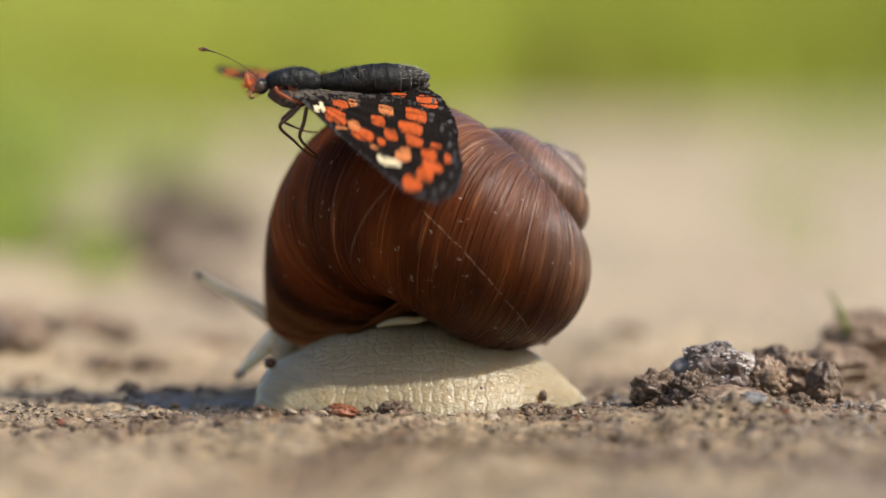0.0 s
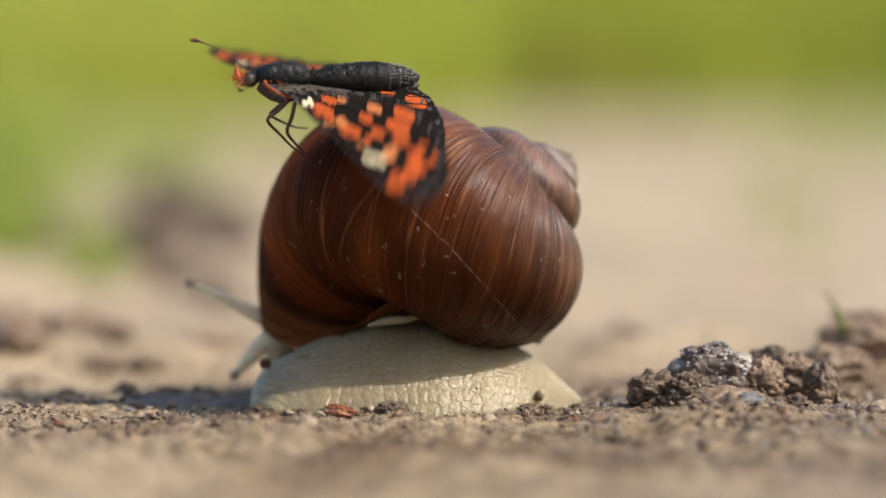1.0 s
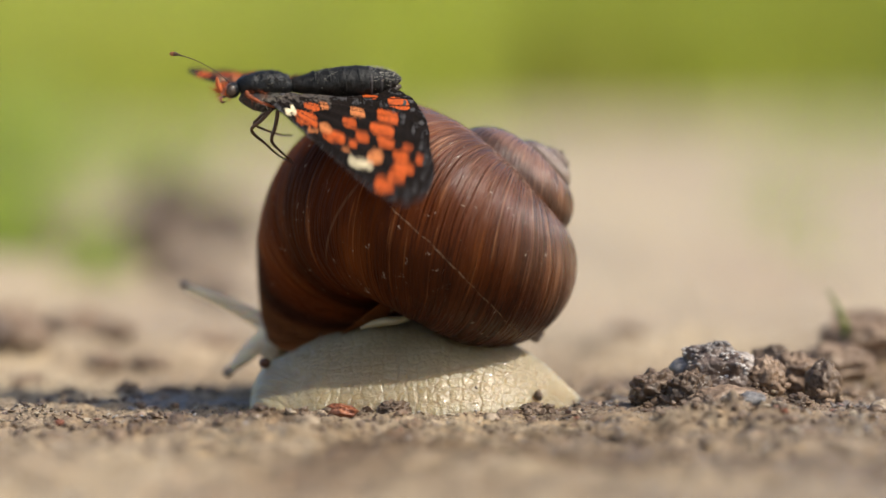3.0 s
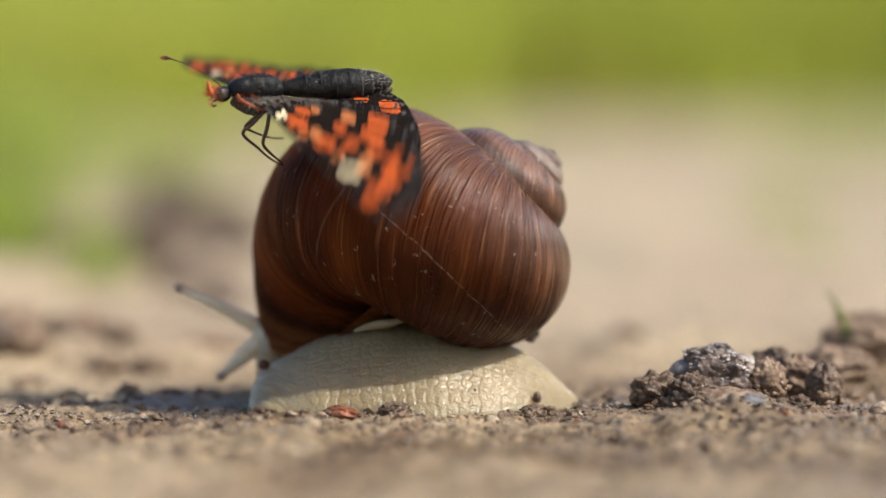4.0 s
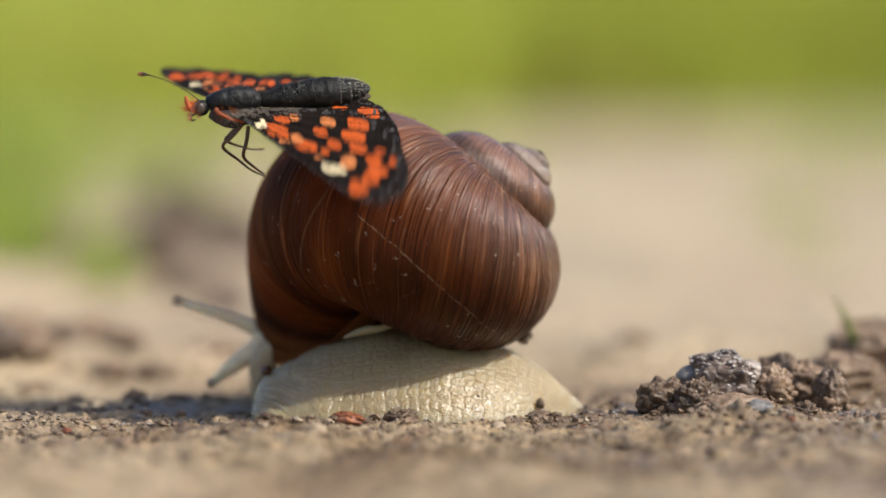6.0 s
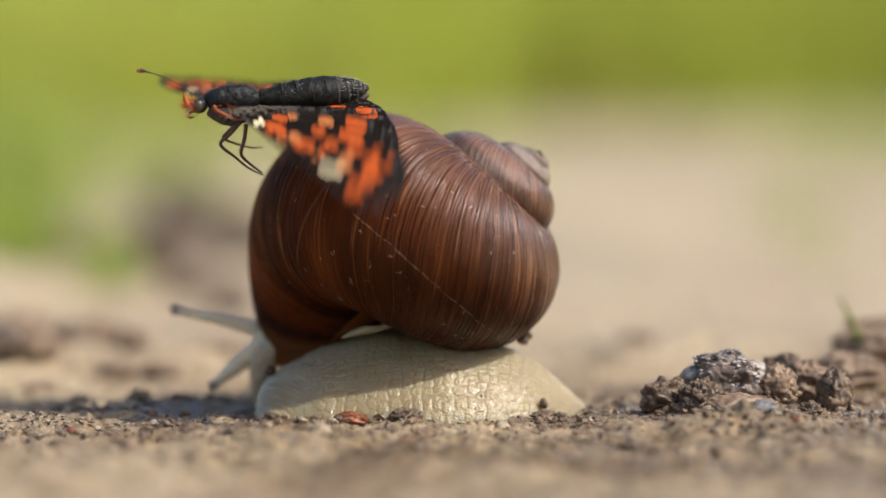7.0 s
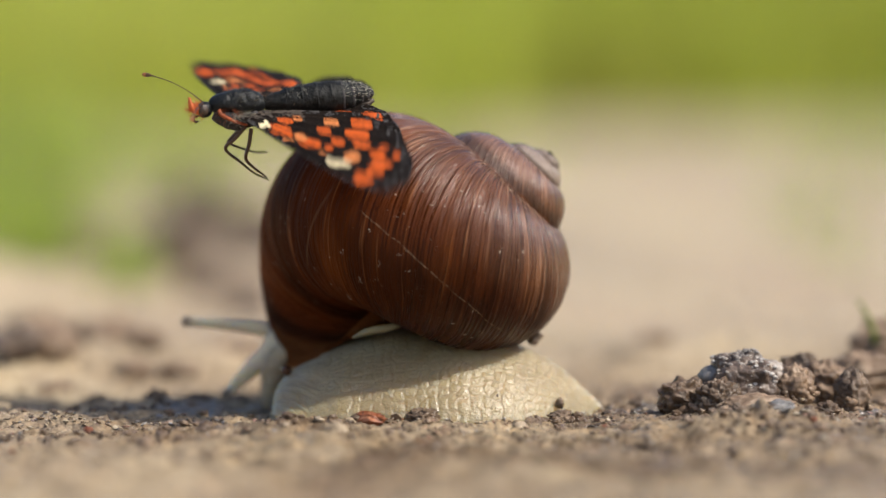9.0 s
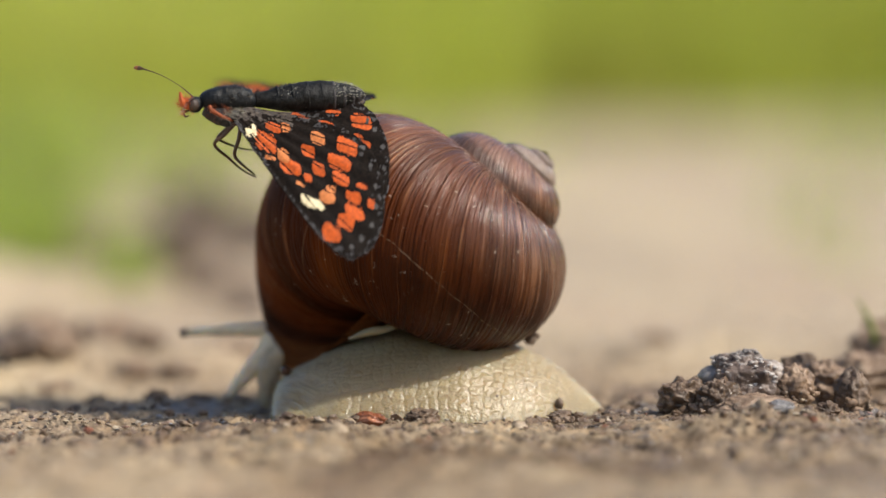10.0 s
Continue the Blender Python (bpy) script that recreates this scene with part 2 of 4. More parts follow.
SOIL = soil_material()
CLOD = stone_material("dry_mud", (0.11, 0.068, 0.042), (0.27, 0.18, 0.115), (0.44, 0.34, 0.245), 0.75)
CLOD_DARK = stone_material("dark_mud", (0.036, 0.023, 0.015), (0.145, 0.093, 0.057), (0.36, 0.265, 0.18), 0.6)
QUARTZ = stone_material("pale_crusted_stone", (0.055, 0.036, 0.028), (0.20, 0.145, 0.112), (0.46, 0.40, 0.35), 0.4, 0.5)
CRUST = stone_material("white_mineral", (0.17, 0.135, 0.11), (0.28, 0.245, 0.22), (0.50, 0.46, 0.43), 0.3, 0.5)
SLATE = stone_material("slate_pebble", (0.11, 0.105, 0.105), (0.22, 0.21, 0.205), (0.40, 0.38, 0.36), 0.45)
RUST = stone_material("rust_pebble", (0.12, 0.035, 0.015), (0.27, 0.085, 0.035), (0.42, 0.20, 0.11), 0.5)
SAND = stone_material("sand_pebble", (0.26, 0.19, 0.12), (0.45, 0.35, 0.24), (0.64, 0.54, 0.42), 0.6)
SLIME = plain_material("wet_soil", (0.17, 0.135, 0.105), 0.5, 800, 0.12, 1.0, 0.8, 0.0016)
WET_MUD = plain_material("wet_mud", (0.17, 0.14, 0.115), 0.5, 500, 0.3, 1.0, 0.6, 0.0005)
LITTER = litter_material("soil_litter")
SHELL = shell_material()
SKIN = skin_material()
SKIN_DARK = plain_material("grey_skin", (0.46, 0.36, 0.235), 0.2, 900, 0.3, 0.5)
TENTACLE = plain_material("tentacle_skin", (0.80, 0.66, 0.47), 0.2, 1200, 0.3, 0.5)
for flesh in (TENTACLE, SKIN_DARK):
    shader = flesh.node_tree.nodes["Principled BSDF"]
    shader.inputs["Subsurface Weight"].default_value = 0.8
    shader.inputs["Subsurface Radius"].default_value = (1.0, 0.75, 0.45)
    shader.inputs["Subsurface Scale"].default_value = 0.003
EYE_SPOT = plain_material("tentacle_eye", (0.36, 0.28, 0.20), 0.3, 2000, 0.35)
MANTLE = plain_material("mantle_brown", (0.075, 0.028, 0.011), 0.35, 500, 0.35, 0.6)
FUZZ_BLACK = plain_material("black_scales", (0.007, 0.008, 0.009), 0.8, 1400, 0.42, 0.8, 0.25, 0.0003)
FUZZ_GREY = plain_material("grey_scales", (0.32, 0.29, 0.22), 0.4, 3000, 0.7, 0.6)
EYE = plain_material("compound_eye", (0.05, 0.034, 0.024), 0.3, 4000, 0.25, 0.4)
ABDOMEN = plain_material("abdomen_scales", (0.009, 0.009, 0.0085), 0.95, 1500, 0.5, 0.9, 0.2)
HAIR_DARK = plain_material("dark_hair", (0.012, 0.011, 0.010), 0.5, 3000, 0.5, 0.0, 0.4)
HAIR_PALE = plain_material("pale_hair", (0.46, 0.43, 0.34), 0.5, 1200, 0.6, 0.0, 0.4)
ORANGE_FUR = plain_material("orange_scales", (0.52, 0.11, 0.02), 0.35, 2200, 0.65, 0.6)
RUST_FUR = plain_material("rusty_scales", (0.27, 0.062, 0.016), 0.4, 2200, 0.7, 0.6)
LEG = plain_material("brown_leg", (0.075, 0.04, 0.022), 0.3, 2500, 0.4, 0.3)
CLUB = plain_material("antenna_club", (0.35, 0.12, 0.04), 0.3, 2500, 0.5)
WING_BLACK = plain_material("wing_black", (0.0075, 0.0048, 0.0035), 0.8, 2600, 0.7, 0.6, 0.08)
WING_ORANGE = plain_material("wing_orange", (0.46, 0.072, 0.003), 0.5, 2600, 0.65, 0.5, 0.3)
WING_LIGHT = plain_material("wing_light_orange", (0.52, 0.165, 0.045), 0.35, 2600, 0.65, 0.5, 0.3)
WING_CREAM = plain_material("wing_cream", (0.66, 0.55, 0.34), 0.25, 2600, 0.65, 0.5, 0.3)
WING_GREY = plain_material("wing_grey_scales", (0.034, 0.030, 0.030), 0.9, 2200, 0.6, 0.7, 0.4)
UNDER_ORANGE = plain_material("wing_underside_orange", (0.50, 0.13, 0.025), 0.4, 1500, 0.65, 0.4, 0.3)
UNDER_CREAM = plain_material("wing_underside_cream", (0.60, 0.40, 0.18), 0.35, 1500, 0.65, 0.4, 0.3)
WING_FUR = plain_material("wing_root_fur", (0.060, 0.046, 0.036), 0.6, 2600, 0.6, 0.6, 0.3)
WING_DOT = plain_material("wing_pale_scales", (0.055, 0.050, 0.047), 0.6, 2600, 0.6, 0.4, 0.3)
GRASS = leaf_material("grass_blade", (0.38, 0.455, 0.045), (0.60, 0.66, 0.118), (0.62, 0.60, 0.18))
GRASS_OLIVE = leaf_material("olive_grass_blade", (0.30, 0.350, 0.033), (0.48, 0.52, 0.080), (0.50, 0.47, 0.15))
TUFT = leaf_material("tuft_blade", (0.28, 0.37, 0.05), (0.40, 0.50, 0.10), (0.42, 0.42, 0.15))
SPROUT = leaf_material("sprout_blade", (0.20, 0.25, 0.05), (0.26, 0.32, 0.09), (0.40, 0.38, 0.16))
DRY_LEAF = plain_material("dry_leaf", (0.12, 0.085, 0.062), 0.4, 120, 0.8, 0.4)


# ---- mesh helpers (all shapes are written in millimetres) ----
def mesh_of(name, verts, faces, smooth=True):
    me = bpy.data.meshes.new(name)
    if isinstance(faces, np.ndarray):
        me.vertices.add(len(verts))
        me.vertices.foreach_set("co", (np.asarray(verts, np.float32) * MM).ravel())
        n = faces.shape[1]
        me.loops.add(faces.size)
        me.loops.foreach_set("vertex_index", faces.astype(np.int32).ravel())
        me.polygons.add(len(faces))
        me.polygons.foreach_set("loop_start", np.arange(0, faces.size, n, dtype=np.int32))
        me.update(calc_edges=True)
    else:
        me.from_pydata((np.asarray(verts, float) * MM).tolist(), [], [tuple(int(i) for i in f) for f in faces])
    me.polygons.foreach_set("use_smooth", np.full(len(me.polygons), smooth))
    me.update()
    return me


def part(name, me, material, parent=None, label=""):
    ob = new(name, me)
    if material is not None:
        me.materials.append(material)
    if parent is not None:
        ob.parent = parent
    if label:
        ob["label"] = label
    return ob


def thing(name, x, y, z, label, category, group="", kind=""):
    ob = new(name)
    ob.empty_display_size = 0.005
    ob.matrix_basis = pose(x * MM, y * MM, z * MM)
    return tagged(ob, label, category, group, kind)


def lattice(ix, iy, seed):
    h = (ix.astype(np.int64) * 374761393 + iy.astype(np.int64) * 668265263 + seed * 1442695041) & 0x7FFFFFFF
    h = ((h ^ (h >> 13)) * 1274126177) & 0x7FFFFFFF
    h = ((h ^ (h >> 16)) * 2246822519) & 0x7FFFFFFF
    return (h & 0xFFFFF) / 0xFFFFF


def value_noise(x, y, seed=0):
    ix, iy = np.floor(x), np.floor(y)
    fx, fy = x - ix, y - iy
    fx, fy = fx * fx * (3 - 2 * fx), fy * fy * (3 - 2 * fy)
    a, b = lattice(ix, iy, seed), lattice(ix + 1, iy, seed)
    c, d = lattice(ix, iy + 1, seed), lattice(ix + 1, iy + 1, seed)
    return (a + (b - a) * fx) * (1 - fy) + (c + (d - c) * fx) * fy - 0.5


def fbm(x, y, octaves=4, seed=0, gain=0.5):
    total, amp = 0, 1.0
    for k in range(octaves):
        total = total + amp * value_noise(x * 2 ** k + 17.3 * k, y * 2 ** k - 9.1 * k, seed + k)
        amp *= gain
    return total


def worley(x, y, jitter, seed):
    """Distance between the nearest and the second nearest cell centre of a jittered grid: zero on the cell borders."""
    ix, iy = np.floor(x), np.floor(y)
    near, second = np.full(x.shape, 9.0), np.full(x.shape, 9.0)
    for di in (-1, 0, 1):
        for dj in (-1, 0, 1):
            px = ix + di + 0.5 + jitter * 2 * (lattice(ix + di, iy + dj, seed) - 0.5)
            py = iy + dj + 0.5 + jitter * 2 * (lattice(ix + di, iy + dj, seed + 7) - 0.5)
            d = np.hypot(x - px, y - py)
            second = np.minimum(second, np.maximum(near, d))
            near = np.minimum(near, d)
    return second - near


def grid_faces(nu, nv, wrap=False):
    out = []
    for i in range(nu - 1):
        for j in range(nv if wrap else nv - 1):
            k = (j + 1) % nv
            out.append((i * nv + j, i * nv + k, (i + 1) * nv + k, (i + 1) * nv + j))
    return out


def spline(points, n):
    """Catmull-Rom through the points (any number of columns), n samples."""
    p = np.asarray(points, float)
    q = np.vstack([2 * p[0] - p[1], p, 2 * p[-1] - p[-2]])
    out = []
    for s in np.linspace(0, len(p) - 1 - 1e-9, n):
        i = int(s)
        t = s - i
        a, b, c, d = q[i:i + 4]
        out.append(0.5 * (2 * b + (c - a) * t + (2 * a - 5 * b + 4 * c - d) * t * t + (3 * b - a - 3 * c + d) * t ** 3))
    return np.array(out)


def tube(points, n=24, seg=12, wobble=0.0, seed=1, flat=1.0):
    """A tapered round body along points of (x, y, z, radius)."""
    path = spline(points, n)
    verts = []
    for i in range(n):
        d = Vector(path[min(i + 1, n - 1)][:3] - path[max(i - 1, 0)][:3]).normalized()
        side = d.cross(Vector((0, 0, 1)))
        if side.length < 0.05:
            side = d.cross(Vector((0, 1, 0)))
        side.normalize()
        up = side.cross(d)
        for j in range(seg):
            a = 2 * math.pi * j / seg
            r = max(path[i][3], 0.004)
            if wobble:
                r *= 1 + wobble * noise.noise(Vector((path[i][0] * 1.3 + seed, math.cos(a) * 1.5 + path[i][1], math.sin(a) * 1.5 + path[i][2])))
            verts.append(tuple(Vector(path[i][:3]) + side * (math.cos(a) * r * flat) + up * (math.sin(a) * r)))
    faces = grid_faces(n, seg, True)
    faces += [tuple(range(seg))[::-1], tuple(range((n - 1) * seg, n * seg))]
    return verts, faces


def ball(center, radii, seg=24, rings=16, rough=0.0, freq=0.5, seed=0, flat_base=None):
    verts, faces = [], []
    for i in range(rings + 1):
        th = math.pi * i / rings
        for j in range(seg):
            ph = 2 * math.pi * j / seg
            d = Vector((math.sin(th) * math.cos(ph), math.sin(th) * math.sin(ph), math.cos(th)))
            k = 1.0
            if rough:
                q = d * freq * 4 + Vector((seed * 3.7, seed * 1.3, -seed * 2.1))
                k += rough * (noise.fractal(q, 0.9, 2.1, 5) + 0.5 * abs(noise.noise(q * 0.6)))
            p = Vector((d.x * radii[0] * k, d.y * radii[1] * k, d.z * radii[2] * k))
            verts.append((p.x + center[0], p.y + center[1], p.z + center[2]))
    return verts, grid_faces(rings + 1, seg, True)


# ---- ground ----
MOUNDS = [  # x, y, height, spread
    (34, 4, 0.9, 10), (60, 46, 4.2, 9), (70, 50, 4.5, 8), (44, 20, 1.2, 8), (-62, 66, 2.6, 9), (-50, 84, 2.6, 8), (-38, 70, 2.0, 5),
    (26, 80, 1.6, 4), (-19, -9, 0.9, 5), (-7, -9, 0.7, 4), (3, -10, 0.5, 4), (42, -14, 1.0, 9), (-36, 38, -1.7, 11), (-18, -25, 1.9, 4), (-11, -17, 1.0, 3), (29, -13, 1.6, 5), (36, -11, 1.2, 4), (-60, 30, -0.8, 9)]


def ground_height(x, y):
    near = np.clip((np.hypot(x, y - 6) - 6) / 18, 0.25, 1)
    h = 1.3 * fbm(x / 13, y / 13, 3, 3) * near + 1.5 * (0.25 - np.abs(fbm(x / 4.6, y / 3.4, 3, 9))) + 0.6 * fbm(x / 1.4, y / 1.2, 3, 21, 0.6)
    far = np.clip((y - 40) / 120, 0, 1)
    h = h + far * 7.0 * fbm(x / 45, y / 45, 4, 31)
    h = h * np.clip((2600 - np.hypot(x, y)) / 2000, 0.3, 1)
    for mx, my, mh, ms in MOUNDS:
        h = h + mh * np.exp(-((x - mx) ** 2 + (y - my) ** 2) / (2 * ms * ms)) * (1 + 0.7 * fbm(x / 3.0, y / 3.0, 3, 77))
    return h - 0.15


def graded(lo, hi, step, reach):
    inner = np.arange(lo, hi + step, step)
    grow = []
    d = step
    p = 0
    while p < reach:
        d *= 1.12
        p += d
        grow.append(p)
    grow = np.array(grow)
    return np.concatenate([lo - grow[::-1], inner, inner[-1] + grow])


def build_ground():
    xs, ys = graded(-64, 68, 0.32, 40000), graded(-60, 70, 0.4, 40000)
    gx, gy = np.meshgrid(xs, ys, indexing="ij")
    verts = np.stack([gx, gy, ground_height(gx, gy)], -1).reshape(-1, 3)
    a = np.arange(len(xs) * len(ys)).reshape(len(xs), len(ys))
    quads = np.stack([a[:-1, :-1], a[1:, :-1], a[1:, 1:], a[:-1, 1:]], -1).reshape(-1, 4)
    me = mesh_of("ground", verts, quads)
    return tagged(part("ground", me, SOIL), "dry tan sandy soil with grit and damp patches", "ground", kind="structure")


build_ground()


def settle(x, y):
    return float(ground_height(np.array([float(x)]), np.array([float(y)]))[0])


def clod(name, x, y, radii, material, label, category, seed, rough=0.32, freq=0.5, sink=0.35, detail=64, group=""):
    v, f = ball((0, 0, radii[2] * (1 - sink)), radii, detail, detail * 2 // 3, rough, freq, seed)
    ob = part(name, mesh_of(name, v, f), material)
    ob.matrix_basis = pose(x * MM, y * MM, settle(x, y) * MM, 0, 0, (seed * 47) % 360)
    return tagged(ob, label, category, group)


def build_clods():
    stone = clod("stone", 33.0, 3.0, (4.8, 4.2, 4.0), QUARTZ, "rounded stone crusted with pale glittering mineral in the mud", "stone", 3, 0.2, 0.5, 0.36, 110)
    clod("mud_clod", 25.4, 1.0, (3.1, 2.8, 2.2), CLOD_DARK, "dark crumbly mud clod at the edge of the pile", "mud clod", 5, 0.30, 0.6, 0.2, 90)
    clod("mud_clod", 29.4, -1.5, (3.0, 2.4, 2.3), CLOD_DARK, "dark pitted mud clod before the crusted stone", "mud clod", 9, 0.31, 0.65, 0.2, 90)
    clod("mud_clod", 33.5, -4.5, (4.6, 3.0, 1.5), CLOD, "brown crumbly mud clod before the crusted stone", "mud clod", 12, 0.19, 0.55, 0.3, 90)
    clod("mud_clod", 40.8, 14.0, (3.4, 3.0, 3.0), CLOD_DARK, "dark lumpy mud clod behind the crusted stone", "mud clod", 15, 0.30, 0.65, 0.25, 90)
    clod("mud_clod", 43.0, 10.0, (3.8, 3.2, 2.8), CLOD, "brown crumbly mud clod in the pile", "mud clod", 18, 0.28, 0.65, 0.15, 80)
    clod("mud_clod", 45.6, 3.0, (2.1, 2.0, 2.9), CLOD_DARK, "dark stump-shaped lump of mud", "mud clod", 22, 0.22, 0.6, 0.1, 80)
    clod("mud_clod", 38.5, 1.5, (2.4, 2.2, 2.6), CLOD, "brown crumbly lump of mud beside the stone", "mud clod", 25, 0.22, 0.6, 0.2, 80)
    clod("mud_clod", 42.0, -2.5, (1.6, 1.4, 0.9), CLOD_DARK, "small dark mud crumb", "mud clod", 28, 0.3, 0.7, 0.2)
    clod("mud_clod", 56.0, 40.0, (6.0, 5.0, 3.2), CLOD, "large brown mud clod of the pile", "mud clod", 31, 0.22, 0.6, 0.2, 80)
    clod("mud_clod", 50.0, 26.0, (4.5, 4.0, 2.4), CLOD, "brown mud clod of the pile", "mud clod", 34, 0.25, 0.6, 0.2, 80)
    clod("mud_clod", -46.0, 58.0, (2.6, 2.2, 1.4), CLOD, "brown mud lump on the dry soil", "mud clod", 37, 0.25, 0.6, 0.2)
    clod("mud_clod", -58.0, 62.0, (4.0, 3.0, 1.8), CLOD, "brown mud lump on the dry soil", "mud clod", 38, 0.25, 0.6, 0.2)
    clod("mud_clod", -39.5, 24.0, (1.6, 1.4, 1.0), CLOD, "small brown mud lump on the shaded soil", "mud clod", 40, 0.45, 0.7, 0.2)
    clod("mud_clod", -34.0, 21.0, (2.0, 1.4, 0.7), CLOD, "small brown mud lump on the shaded soil", "mud clod", 41, 0.45, 0.7, 0.2)
    clod("mud_clod", -5.6, -3.2, (2.0, 1.5, 1.0), CLOD_DARK, "small dark mud crumb before the snail", "mud clod", 43, 0.3, 0.7, 0.2)
    # added dark lump: gives the shade of the gap below the foot's tail
    clod("mud_clod", 10.6, 0.4, (1.7, 0.8, 0.55), CLOD_DARK, "flat dark lump standing in for the shaded gap under the edge of the foot", "mud clod", 70, 0.3, 0.7, 0.2)
    for k, (cx, cy, r) in enumerate(((-70, 52, 3.2), (-63, 78, 3.6), (-54, 96, 4.2), (-47, 80, 2.4), (-40, 60, 1.8), (-34, 92, 3.0), (-66, 110, 4.6), (27, 84, 1.7), (60, 70, 3.0), (-55, 44, 1.6), (-66, 36, 1.7))):
        clod("mud_clod", cx, cy, (r * 1.5, r, r * 0.5), CLOD, "dry brown mud lump on the soil", "mud clod", 80 + k, 0.5, 0.7, 0.3, 40, "mud lumps behind the snail")
    clod("pebble", -11.8, -4.4, (2.2, 1.5, 0.9), RUST, "rust-red flat pebble before the snail", "pebble", 45, 0.2, 0.6, 0.7)
    clod("pebble", -15.0, -20.0, (1.4, 1.2, 0.8), SAND, "small pale sandy pebble", "pebble", 48, 0.15, 0.5, 0.3)
    clod("pebble", 35.8, -9.0, (1.7, 1.4, 0.9), SLATE, "smooth blue-grey pebble before the mud pile", "pebble", 50, 0.2, 0.6, 0.55)
    clod("pebble", 28.9, 4.6, (2.0, 1.7, 1.7), SLATE, "smooth grey-blue pebble leaning on the crusted stone", "pebble", 52, 0.1, 0.4, -0.9)
    clod("pebble", 52.6, 0.5, (1.8, 1.3, 0.9), SAND, "yellowish pebble on the wet soil", "pebble", 54, 0.12, 0.5, 0.2)
    return stone


STONE = build_clods()


def build_crust():
    """Grains and crumbs that cling to the clods of the pile."""
    rng = np.random.default_rng(17)
    lumps = [(33.0, 3.0, 4.6, 4.0, 5.6), (25.4, 1.0, 3.0, 2.6, 3.4), (29.4, -1.5, 2.9, 2.4, 3.4), (33.5, -4.5, 4.6, 3.0, 2.0), (40.8, 14.0, 3.4, 3.0, 4.4), (43.0, 10.0, 3.8, 3.2, 4.2), (45.6, 3.0, 2.0, 2.0, 5.0), (38.5, 1.5, 2.4, 2.2, 4.0)]
    tops = sorted((v.co.copy() for v in STONE.data.vertices if v.co.z > 2.6 * MM), key=lambda c: -c.z)
    ico = bmesh.new()
    bmesh.ops.create_icosphere(ico, subdivisions=1, radius=1)
    bv, bf = np.array([v.co[:] for v in ico.verts]), np.array([[v.index for v in f.verts] for f in ico.faces])
    ico.free()
    for name, mat, count, big, label in (("crust_crumbs", CLOD, 80, 0.75, "brown crumbs clinging to the mud pile"), ("crust_dark_crumbs", CLOD_DARK, 60, 0.7, "dark crumbs clinging to the mud pile"), ("crust_sand", SAND, 50, 0.38, "pale sand grains clinging to the mud pile"), ("mineral_crust", CRUST, 420, 0.5, "white glittering mineral crust on the stone")):
        allv, allf = [], []
        for lx, ly, rx, ry, top in (lumps[:1] if mat is CRUST else lumps):
            base = settle(lx, ly)
            for k in range(count):
                a, h = rng.uniform(0, 2 * np.pi), rng.random() ** 0.8
                s = math.sqrt(max(0.0, 1 - h * h)) * rng.uniform(0.85, 1.12)
                r = big * (0.25 + 0.75 * rng.random() ** 2)
                v = (bv * (1 + 0.5 * (rng.random(len(bv))[:, None] - 0.5))) * r * ([1, 0.85, 0.6] if mat is CRUST else [1, 0.85, 0.75])
                if mat is CRUST:
                    at = STONE.matrix_basis @ tops[int(rng.random() ** 1.5 * len(tops))]
                    allv.append(v + np.array(at) / MM)
                    allf.append(bf + len(bv) * len(allf))
                    continue
                allv.append(v + [lx + math.cos(a) * rx * s, ly + math.sin(a) * ry * s, base + h * top * 0.92])
                allf.append(bf + len(bv) * len(allf))
        tagged(part(name, mesh_of(name, np.vstack(allv), np.vstack(allf), True), mat), label, "soil crumbs", kind="stuff")


build_crust()


def wet_film(name, cx, cy, rx, ry, material, label, category, seed):
    """A thin wet film with a ragged edge that follows the soil."""
    xs, ys = np.arange(cx - rx * 1.3, cx + rx * 1.3, 0.3), np.arange(cy - ry * 1.3, cy + ry * 1.3, 0.3)
    gx, gy = np.meshgrid(xs, ys, indexing="ij")
    z = ground_height(gx, gy) + 0.10 + 0.22 * fbm(gx / 0.7, gy / 0.7, 2, seed)
    keep = np.hypot((gx - cx) / rx, (gy - cy) / ry) < 0.8 + 1.2 * fbm(gx / 2.2, gy / 2.2, 3, seed + 4)
    used = np.arange(gx.size).reshape(gx.shape)
    q = np.stack([used[:-1, :-1], used[1:, :-1], used[1:, 1:], used[:-1, 1:]], -1)[keep[:-1, :-1]]
    ids, inv = np.unique(q, return_inverse=True)
    verts = np.stack([gx, gy, z], -1).reshape(-1, 3)[ids]
    return tagged(part(name, mesh_of(name, verts, inv.reshape(-1, 4)), material), label, category)


wet_film("slime_trail", 21.5, 8.5, 7.5, 5.5, SLIME, "glistening wet slime patch on the soil behind the snail", "slime trail", 91)
wet_film("slime_trail", 48.5, -1.0, 5.0, 5.0, SLIME, "glistening wet patch of soil beside the mud pile", "slime trail", 191)
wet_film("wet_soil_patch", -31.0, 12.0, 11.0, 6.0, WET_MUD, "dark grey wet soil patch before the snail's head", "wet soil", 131)


